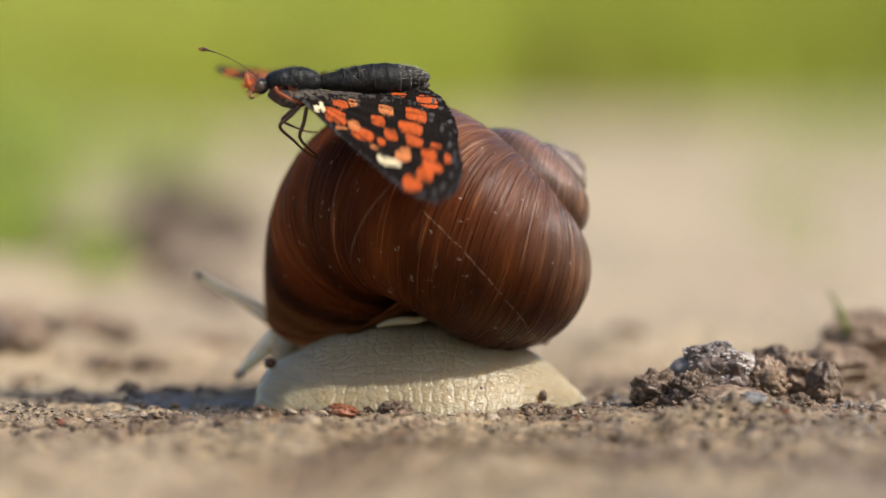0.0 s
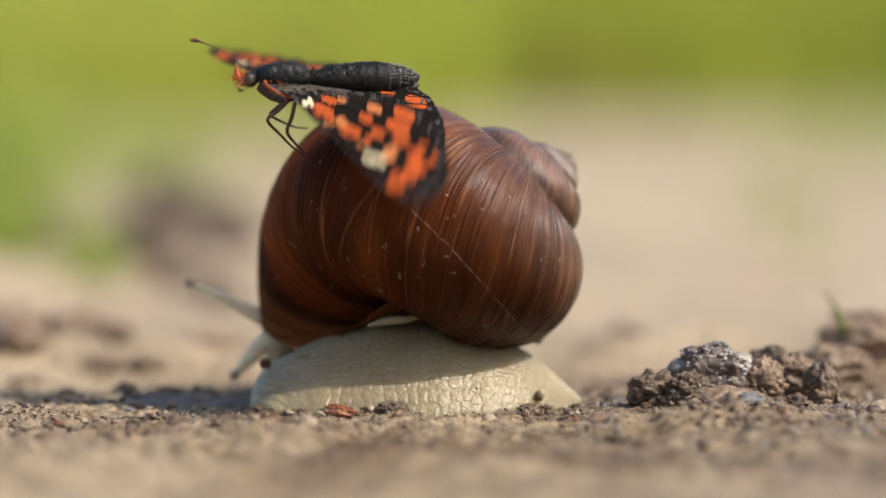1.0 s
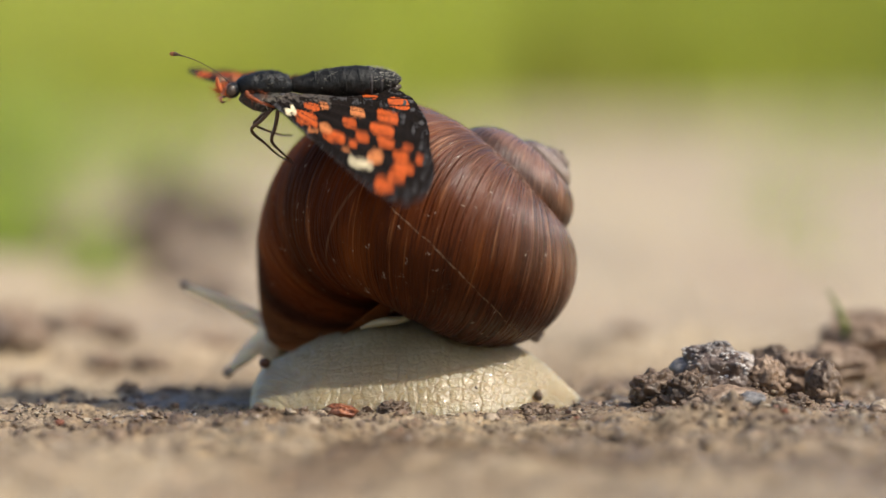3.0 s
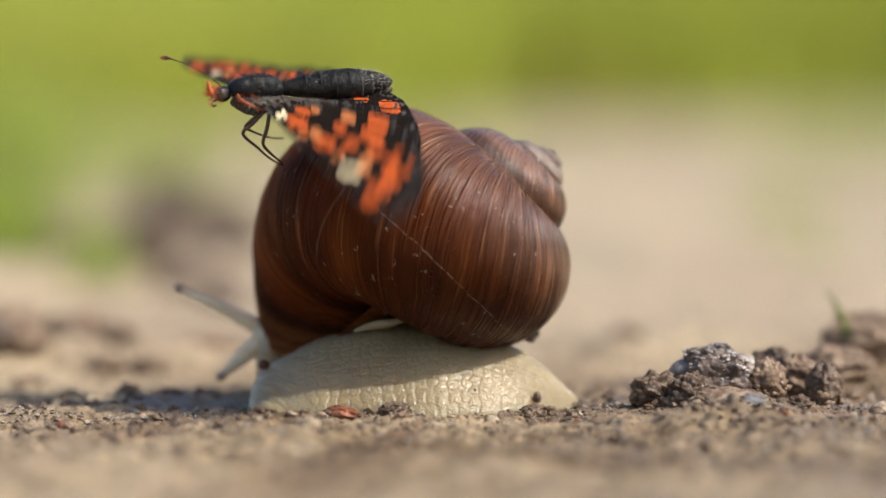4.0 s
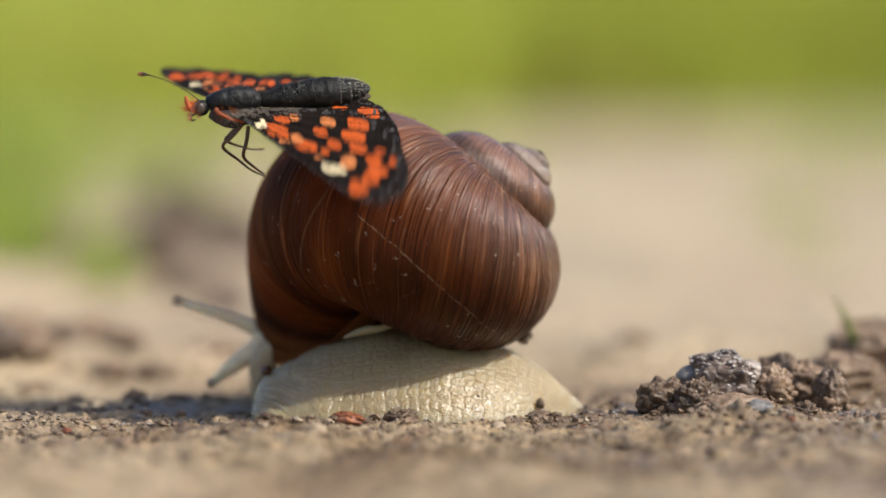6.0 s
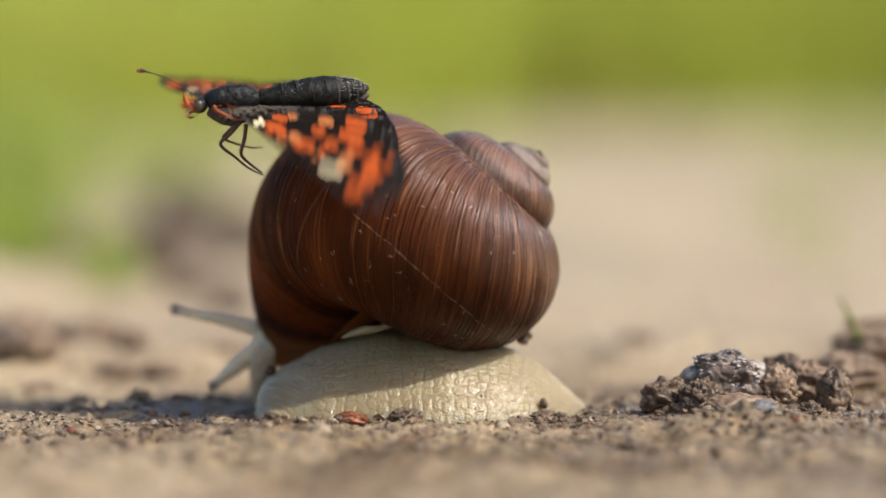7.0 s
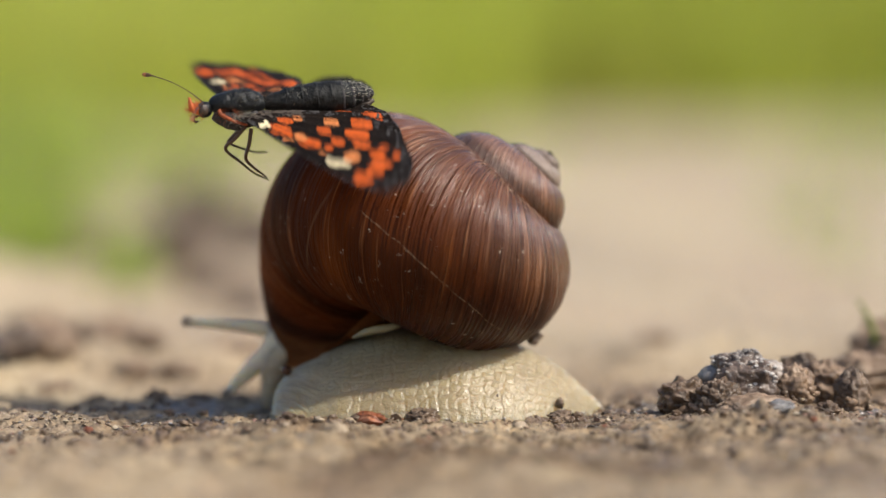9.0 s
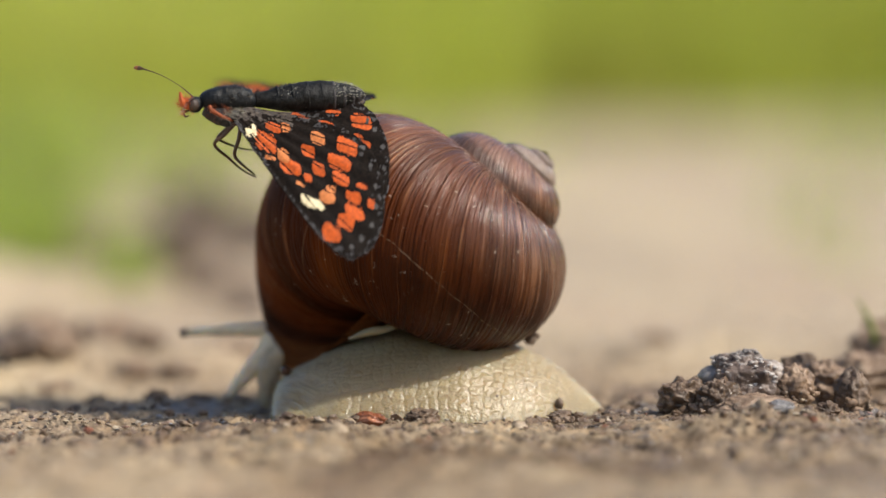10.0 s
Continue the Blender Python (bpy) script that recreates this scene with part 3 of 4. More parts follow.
def soil_bits(rng, count, lo, hi, shape, tilt, at, power=2.2, sunk=0.3):
    """Many small bits of soil, as one set of vertices and faces: at gives their places."""
    ico = bmesh.new()
    bmesh.ops.create_icosphere(ico, subdivisions=1, radius=1)
    bv = np.array([v.co[:] for v in ico.verts])
    bf = np.array([[v.index for v in f.verts] for f in ico.faces])
    ico.free()
    x, y = at(rng, count)
    r = lo + (hi - lo) * rng.random(count) ** power
    z = ground_height(x, y) + r * sunk
    v = bv[None] * (1 + 0.5 * (rng.random((count, len(bv), 1)) - 0.5)) * np.array(shape)
    turn, lean, way = rng.uniform(0, 2 * np.pi, count), rng.normal(0, tilt, count), rng.uniform(0, 2 * np.pi, count)
    for angle, i, j in ((turn, 0, 1), (lean, 1, 2), (way, 0, 1)):
        c, s = np.cos(angle)[:, None], np.sin(angle)[:, None]
        v[..., i], v[..., j] = v[..., i] * c - v[..., j] * s, v[..., i] * s + v[..., j] * c
    v = v * r[:, None, None] + np.stack([x, y, z], -1)[:, None]
    return v.reshape(-1, 3), (bf[None] + (np.arange(count) * len(bv))[:, None, None]).reshape(-1, 3)


def build_grit():
    """Loose grains, crumbs and flakes that lie on the soil in and near the plane of the snail."""
    rng = np.random.default_rng(5)
    wide = lambda r, n: (r.uniform(-62, 66, n), np.clip(r.normal(4, 26, n), -75, 90))

    def clumped(r, n):
        x, y = r.uniform(-60, 62, n * 4), r.normal(-2, 15, n * 4)
        ok = np.resize(np.where(fbm(x / 7, y / 5, 3, 83) > 0.06)[0], n)
        return x[ok], y[ok]

    def dark_clumped(r, n):
        x, y = r.uniform(-60, 62, n * 6), r.normal(2, 18, n * 6)
        ok = np.resize(np.where((fbm(x / 9, y / 5, 3, 83) < -0.18) | (r.random(n * 6) < 0.02))[0], n)
        return x[ok], y[ok]

    for name, count, lo, hi, shape, tilt, mat, at, label in (
            ("grit", 3800, 0.10, 0.34, (1, 0.8, 0.65), 1.2, LITTER, wide, "loose sand grains of mixed browns on the soil"),
            ("soil_flakes", 2400, 0.18, 0.62, (1, 0.75, 0.22), 0.4, LITTER, clumped, "thin dry soil flakes of mixed browns"),
            ("crumbs", 1500, 0.15, 0.85, (1, 0.8, 0.55), 0.8, CLOD_DARK, dark_clumped, "loose dark soil crumbs")):
        v, f = soil_bits(rng, count, lo, hi, shape, tilt, at)
        tagged(part(name, mesh_of(name, v, f, False), mat), label, "soil grit", kind="stuff")


build_grit()


def build_gravel():
    """Small stones that lie singly on the soil round the snail."""
    rng = np.random.default_rng(29)
    kinds = [("gravel_stone", CLOD, "small brown gravel stone on the soil"), ("gravel_stone", SAND, "small pale gravel stone on the soil"),
             ("gravel_stone", CLOD_DARK, "small dark brown gravel stone on the soil"), ("gravel_stone", RUST, "small rust-red gravel stone on the soil")]
    meshes = []
    for k, (name, mat, label) in enumerate(kinds):
        for n in range(4):
            v, f = ball((0, 0, 0.35), (1, 0.8, 0.6), 12, 8, 0.3, 0.6, 11 * k + n + 1)
            me = mesh_of(name, v, f)
            me.materials.append(mat)
            meshes.append((me, label))
    for i in range(210):
        x, y = rng.uniform(-58, 60), rng.normal(-4, 15)
        if -26 < x < 18 and -3 < y < 25:
            continue
        me, label = meshes[int(rng.choice(4, p=(0.4, 0.2, 0.34, 0.06))) * 4 + i % 4]
        ob = new("gravel_stone", me)
        ob.matrix_basis = pose(x * MM, y * MM, settle(x, y) * MM, rng.normal(0, 12), rng.normal(0, 12), rng.uniform(0, 360))
        k = 0.28 + 0.8 * rng.random() ** 3
        ob.scale = (k, k, k * rng.uniform(0.7, 1.1))
        tagged(ob, label, "gravel stone", "gravel stones round the snail")


build_gravel()


# ---- snail ----
WHORL, OFFSET, DROP, SEC_A, SEC_B, LEAN, SIZE = 2.0785, 0.4921, 1.1799, 0.6827, 0.7449, 0.0484, 21.95
SHELL_TURN = Matrix.Rotation(0.0687, 3, "Z") @ Matrix.Rotation(0.8482, 3, "Y") @ Matrix.Rotation(2.672, 3, "Z")

FLARE = (0.13, 0.93, 0.77, 0.09)


def shell_mesh(turns=4.2, nu=1800, nv=96):
    """A coiled tube on a logarithmic helix; growth lines are small steps along the coil."""
    u = np.linspace(0, 1, nu)
    t = (u ** 0.7 * turns * 2 * math.pi)[:, None]
    ph = np.linspace(0, 2 * math.pi, nv, endpoint=False)[None]
    # the mouth is cut a little shorter below
    t = t - 2 * math.pi * turns * 0.016 * np.exp(-((ph / (2 * math.pi) - 0.76) / 0.12) ** 2) * np.clip((t / (2 * math.pi * turns) - 0.96) / 0.04, 0, 1)
    s = WHORL ** ((t - turns * 2 * math.pi) / (2 * math.pi))
    side = ph / (2 * math.pi) - (ph > math.pi)
    g = t - 2 * math.pi * turns * side * np.interp(t / (2 * math.pi * turns), [0.875, 0.915], [0.12, 0.04])
    ridge = np.interp(t / (2 * math.pi * turns), [0.70, 0.77, 0.87, 0.91], [0.005, 0.013, 0.013, 0.008]) * fbm(g * 24, ph * 0.4 + 0 * t, 2, 51, 0.7) + 0.006 * fbm(g * 3, ph * 0.8 + 0 * t, 2, 61)
    grow = np.clip((t / (2 * math.pi * turns) - FLARE[1]) / (1 - FLARE[1]), 0, 1)
    k = 1 + ridge + FLARE[0] * grow * grow * (3 - 2 * grow) * np.exp(-((ph / (2 * math.pi) - FLARE[2]) / FLARE[3]) ** 2)
    a, b = SEC_A * np.cos(ph) * k, SEC_B * np.sin(ph) * k
    r = OFFSET * s + s * (a * math.cos(LEAN) - b * math.sin(LEAN))
    z = -DROP * s + s * (a * math.sin(LEAN) + b * math.cos(LEAN))
    # the worn spire stands a little prouder than a true logarithmic coil
    rise = np.clip((0.66 - s) / 0.20, 0, 1)
    z = z + 0.032 * rise * rise * (3 - 2 * rise)
    p = np.stack([r * np.cos(-t), r * np.sin(-t), z + DROP * 0.75], -1).reshape(-1, 3) * SIZE
    p = p @ np.array(SHELL_TURN).T
    faces = grid_faces(nu, nv, True)
    me = mesh_of("shell", p, faces)
    uv = me.uv_layers.new(name="UVMap")
    li = np.array([l.vertex_index for l in me.loops])
    uu = (t[:, 0] / (turns * 2 * math.pi))[li // nv]
    vv = (li % nv) / nv
    # loops of the closing column run up to one
    start = np.repeat(np.array([f.loop_start for f in me.polygons]), 4)
    edge = (vv[start + 1] < vv[start]) & (vv < 0.5 / nv)
    uv.data.foreach_set("uv", np.stack([uu, np.where(edge, 1.0, vv)], -1).ravel())
    return me


def foot_mesh():
    keys = np.array([(-23.0, 0.1, 4.0), (-22.8, 2.4, 6.6), (-22.3, 3.8, 8.0), (-21.2, 4.9, 9.1), (-20, 5.7, 9.8), (-17, 7.2, 10.9), (-14, 8.6, 11.8), (-8, 10.2, 12.4), (0, 10.4, 12.4),
                     (6, 8.7, 11.0), (9, 7.5, 9.2), (11, 6.4, 7.6), (13, 4.9, 5.9), (15, 3.0, 4.0), (16.5, 1.6, 2.4), (17.3, 0.5, 0.9)])
    xs = np.arange(-23.0, 17.31, 0.15)
    h, w = np.interp(xs, keys[:, 0], keys[:, 1]), np.interp(xs, keys[:, 0], keys[:, 2])
    for arr in (h, w):
        arr[3:-3] = np.convolve(arr, np.ones(7) / 7, "valid")
    a = np.linspace(-1, 1, 240)
    ang = a * math.pi / 2
    x = xs[:, None] + 0 * a[None]
    y = 9.6 + w[:, None] * (0.66 * np.sin(ang) + 0.34 * a ** 3)[None]
    z = h[:, None] * (np.cos(ang) ** 0.72)[None] - 0.25
    # skirt waves along the lower edge and warts in rows parted by grooves
    z = z + 0.35 * (np.abs(a) ** 6)[None] * fbm(xs / 3.0, xs * 0, 2, 5)[:, None]
    arc = np.abs(a)[None] * 15 + 0 * x
    cell = worley(x / 1.3 + 0.4 * fbm(x / 4, arc / 6, 2, 13), arc / 1.1 + 0.4 * fbm(x / 3, arc / 3, 2, 15), 0.28, 23)
    rise = np.clip(cell / 0.36, 0, 1)
    lift = 0.15 * rise * (2 - rise) + 0.06 * fbm(x / 0.42, arc / 0.42, 2, 19)
    front = np.clip((-14.5 - x) / 4, 0, 1)
    slit = np.abs(fbm((x * 0.75 - arc * 0.65) / 1.5, (x * 0.65 + arc * 0.75) / 7, 3, 29))
    lift = lift * np.clip((x + 20) / 5, 0.1, 1) + front * (0.55 * np.clip(slit * 2.2, 0, 1) - 0.25)
    ny, nz = np.sin(ang)[None] * 0.9, np.cos(ang)[None]
    y, z = y + lift * ny, z + lift * nz
    return mesh_of("foot", np.stack([x, y, z], -1).reshape(-1, 3), grid_faces(len(xs), len(a)))


def build_snail():
    snail = thing("snail", 0, 0, 0, "large brown-shelled snail with cream warty foot crawling over soil", "snail")
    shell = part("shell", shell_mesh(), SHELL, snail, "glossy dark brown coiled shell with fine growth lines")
    foot = part("foot", foot_mesh(), SKIN, snail, "wet cream-coloured foot covered with warts")
    head = part("head", mesh_of("head", *tube([(5, 0.5, 2.5, 3.2), (2.5, 0, 1.6, 2.6), (0.4, 0, 0.3, 1.9), (-0.6, 0, -1.8, 1.5), (-0.8, 0, -4.2, 1.3), (-0.7, 0, -6.0, 0.9)], 40, 32, 0.14, 3)), SKIN_DARK, snail, "greyish cream head and neck")
    mouth = part("mouth", mesh_of("mouth", *ball((0, 0, 0), (0.7, 0.8, 0.6), 20, 14, 0.15, 0.5, 4)), MANTLE, snail, "reddish brown mouth")
    mantle = part("mantle", mesh_of("mantle", *ball((-4.6, 7.4, -8.4), (10.8, 6.5, 4.6), 48, 30, 0.06, 0.4, 3)), MANTLE, shell, "brown wet mantle between shell and foot")
    part("mantle_fold", mesh_of("mantle_fold", *tube([(-9.4, -4.0, -9.1, 0.2), (-8.0, -4.5, -8.5, 0.4), (-6.6, -4.8, -8.1, 0.5), (-5.2, -4.9, -7.9, 0.45), (-3.4, -4.8, -7.4, 0.3)], 30, 20, 0.12, 5)), SKIN, shell, "pale cream fold of the mantle")
    eyes = []
    for name in ("upper_tentacle", "upper_tentacle"):
        length, fat = (12.2, 1.05) if not eyes else (6.8, 1.35)
        tent = part(name, mesh_of(name, *tube([(2.8, 0, 0.3, 1.1 * fat ** 2), (0, 0, 0, 1.1 * fat), (-length * 0.3, 0, 0.12, 0.86 * fat), (-length * 0.65, 0, 0.1, 0.66 * fat), (-length * 0.92, 0, 0, 0.54), (-length, 0, 0, 0.55)], 40, 20, 0.06, 2)), TENTACLE, snail, "long translucent eye tentacle")
        part("eye", mesh_of("eye", *ball((-length - 0.1, 0, 0), (0.70, 0.66, 0.66), 20, 14, 0.05)), EYE_SPOT, tent, "dark eye knob at the tip")
        eyes.append(tent)
    for px, py, pz, r in ((8.2, -1.0, -9.6, 0.55), (8.9, -0.6, -9.1, 0.4)):
        part("dirt_crumb", mesh_of("dirt_crumb", *ball((px + 4.2, py + 0.5, pz + 0.2), (r * 1.2, r, r), 16, 10, 0.4, 0.8, 3)), CLOD_DARK, shell, "crumb of soil stuck to the shell")
    for px, py, pz, r in ((11.8, 2.8, 1.9, 0.5), (4.3, -0.1, 3.0, 0.22), (5.2, 0.1, 2.2, 0.16)):
        part("dirt_crumb", mesh_of("dirt_crumb", *ball((px, py, pz), (r, r, r * 1.2), 14, 10, 0.4, 0.8, 3)), CLOD_DARK, foot, "crumb of soil stuck to the skin")
    return snail, shell, foot, head, mouth, eyes


SNAIL, SNAIL_SHELL, SNAIL_FOOT, SNAIL_HEAD, SNAIL_MOUTH, TENTACLES = build_snail()

# ---- butterfly ----
# the wing chart: root at the origin, the two axes run to the wing tip and to the rear corner
TIP_MM, CORNER_MM = (23.9, 0.0), (15.9, 10.1)
TIP_CHART, CORNER_CHART = (4.00, 3.55), (5.85, 1.60)
FORE_OUTLINE = [(-0.05, 0.06), (0.5, 0.62), (1.2, 1.32), (2.4, 2.52), (3.2, 3.22), (3.75, 3.52), (4.15, 3.58), (5.0, 3.32), (5.62, 2.78), (5.88, 2.2), (5.85, 1.6),
                (5.5, 1.05), (4.6, 0.62), (3.0, 0.3), (1.4, 0.04), (0.3, -0.12)]
HIND_OUTLINE = [(0.2, 0.0), (2.0, 1.0), (4.6, 2.1), (5.85, 2.25), (6.25, 1.75), (6.42, 1.1), (6.15, 0.45), (5.4, 0.06), (4.0, 0.16), (2.2, 0.10), (0.6, -0.1)]
ORANGE_SPOTS = [(1.35, 0.75, 0.46, 0.24), (2.20, 1.37, 0.44, 0.17), (1.75, 0.45, 0.30, 0.12), (3.05, 1.05, 0.27, 0.13), (3.35, 1.46, 0.27, 0.15), (4.70, 1.05, 0.43, 0.20),
                (4.25, 1.38, 0.48, 0.17), (4.20, 1.74, 0.33, 0.16), (4.58, 2.18, 0.30, 0.15), (4.52, 2.52, 0.38, 0.17), (3.40, 2.92, 0.38, 0.21), (4.08, 2.70, 0.34, 0.18),
                (5.25, 2.38, 0.15, 0.11), (2.85, 1.63, 0.16, 0.09), (5.0, 1.95, 0.25, 0.07)]
LIGHT_SPOTS = [(2.00, 1.08, 0.25, 0.16), (2.27, 0.50, 0.18, 0.11), (3.55, 0.80, 0.30, 0.15), (1.45, 1.13, 0.22, 0.06), (3.52, 2.12, 0.32, 0.13), (3.72, 1.94, 0.2, 0.08), (2.5, 1.75, 0.2, 0.06)]
CREAM_SPOTS = [(0.80, 0.56, 0.25, 0.09), (0.95, 0.47, 0.10, 0.12), (2.90, 2.20, 0.46, 0.13), (2.62, 2.1, 0.2, 0.1)]
HIND_SPOTS = [(5.50, 0.52, 0.44, 0.17), (5.10, 0.92, 0.44, 0.17), (4.4, 0.22, 0.3, 0.07), (5.4, 1.0, 0.3, 0.12), (4.0, 0.55, 0.4, 0.13), (3.0, 0.3, 0.35, 0.11), (5.2, 1.45, 0.3, 0.13)]


MARGIN_DOTS = [(5.38, 1.12), (5.55, 1.52), (5.58, 2.0), (5.42, 2.46), (5.1, 2.86), (4.6, 3.1), (6.0, 0.72), (6.18, 1.12), (6.1, 1.6), (4.1, 3.3), (5.75, 0.5)]


def chart_matrix():
    m = np.array([TIP_CHART, CORNER_CHART]).T
    w = np.array([TIP_MM, CORNER_MM]).T
    return w @ np.linalg.inv(m)


def inside(px, py, poly):
    res = np.zeros(px.shape, bool)
    n = len(poly)
    for i in range(n):
        (x1, y1), (x2, y2) = poly[i], poly[(i + 1) % n]
        cross = ((y1 > py) != (y2 > py)) & (px < (x2 - x1) * (py - y1) / (y2 - y1 + 1e-12) + x1)
        res ^= cross
    return res


def wing_mesh(name, outline, side, orange, light, cream, drop):
    to_mm = chart_matrix()
    back = np.linalg.inv(to_mm)
    closed = spline([*outline, outline[0]], 160)[:-1]
    poly = closed @ to_mm.T
    step = 0.13
    xs = np.arange(poly[:, 0].min() - step, poly[:, 0].max() + step, step)
    ys = np.arange(poly[:, 1].min() - step, poly[:, 1].max() + step, step)
    gx, gy = np.meshgrid(xs, ys, indexing="ij")
    cx, cy = gx[:-1, :-1] + step / 2, gy[:-1, :-1] + step / 2
    keep = inside(cx, cy, poly)
    q = np.stack([cx, cy], -1) @ back.T
    q = q + 0.05 * np.stack([fbm(cx / 0.8, cy / 0.8, 2, 3), fbm(cx / 0.8, cy / 0.8, 2, 7)], -1)
    mat = np.zeros(cx.shape, int)
    # grey scaling towards the outer edge
    edge = np.min(np.hypot(cx[..., None] - poly[None, None, ::2, 0], cy[..., None] - poly[None, None, ::2, 1]), -1)
    outer = (q[..., 0] > 3.3) & (edge < 1.1 + 1.2 * fbm(cx / 1.1, cy / 1.1, 3, 9)) & (fbm(cx / 0.4, cy / 0.4, 2, 12) > 0.2)
    lead = (q[..., 0] <= 3.3) & (edge < 0.55) & (fbm(cx / 0.3, cy / 0.3, 2, 15) > -0.05)
    mat[outer | lead] = 4
    mat[(q[..., 0] < 2.6) & (q[..., 1] < 0.1 + 0.16 * q[..., 0] + 0.25 * fbm(cx / 0.5, cy / 0.5, 2, 33)) & (fbm(cx / 0.25, cy / 0.25, 2, 35) > -0.15)] = 6
    for spots, k in ((orange, 1), (light, 2), (cream, 3)):
        for sx, sy, rx, ry in spots:
            c, s = math.cos(0.22), math.sin(0.22)
            dx, dy = q[..., 0] - sx, q[..., 1] - sy
            ex, ey = (dx * c + dy * s) / (rx * 0.97), (-dx * s + dy * c) / (ry * 0.97)
            wear = 0.25 * fbm(cx / 0.6, cy / 0.6, 2, 41)
            mat[np.abs(ex) ** 3.4 + np.abs(ey) ** 3.4 < 1 + wear] = k
    # dark veins fan out from the root and cut the spots; a row of pale dots along the margin
    fan = np.arctan2(cy, cx + 1.0)
    for k in range(11):
        a = -0.06 + 0.098 * k + 0.02 * math.sin(k * 2.3)
        mat[(np.abs(fan - a) * np.hypot(cx, cy) < 0.09) & (np.hypot(cx, cy) > 4)] = 0
    for sx, sy in MARGIN_DOTS:
        mat[(np.hypot((q[..., 0] - sx) / 0.085, (q[..., 1] - sy) / 0.06) < 1)] = 5
    used = np.zeros(gx.shape, bool)
    for di in (0, 1):
        for dj in (0, 1):
            used[di:gx.shape[0] - 1 + di, dj:gx.shape[1] - 1 + dj] |= keep
    index = np.cumsum(used.ravel()).reshape(used.shape) - 1
    r = np.hypot(gx, gy)
    z = 0.003 * r * r + 0.10 * np.sin((np.arctan2(gy, gx + 2)) * 46) * np.clip(r / 9, 0, 1) + drop + 0.25 * fbm(gx / 4, gy / 4, 2, 5)
    verts = np.stack([gx, gy * side, z], -1)[used]
    i, j = np.where(keep)
    faces = np.stack([index[i, j], index[i + 1, j], index[i + 1, j + 1], index[i, j + 1]], -1)
    if side < 0:
        faces = faces[:, ::-1]
    me = mesh_of(name, verts, faces)
    for m in (WING_BLACK, WING_ORANGE, WING_LIGHT, WING_CREAM, WING_GREY, WING_DOT, WING_FUR, UNDER_ORANGE, UNDER_ORANGE, UNDER_ORANGE, UNDER_CREAM, UNDER_CREAM, UNDER_CREAM, UNDER_ORANGE):
        me.materials.append(m)
    me.polygons.foreach_set("material_index", mat[i, j].astype(np.int32))
    return me


def fur(name, count, parent, material, origin, spread, length, lean, seed, label):
    rng = np.random.default_rng(seed)
    v, f = [], []
    for i in range(count):
        d = rng.normal(size=3)
        d[2] = abs(d[2]) if rng.random() < 0.75 else d[2]
        d /= np.linalg.norm(d)
        p = np.array(origin) + d * spread
        e = p + (d * 0.75 + np.array(lean) + rng.normal(size=3) * 0.25) * length * rng.uniform(0.5, 1.2)
        s = np.cross(d, rng.normal(size=3))
        s = s / np.linalg.norm(s) * 0.03
        k = len(v)
        v += [p - s, p + s, e]
        f.append((k, k + 1, k + 2))
    return part(name, mesh_of(name, v, f, False), material, parent, label)


def along(points, k=0.87):
    return [(p[0] * k, *p[1:]) for p in points]


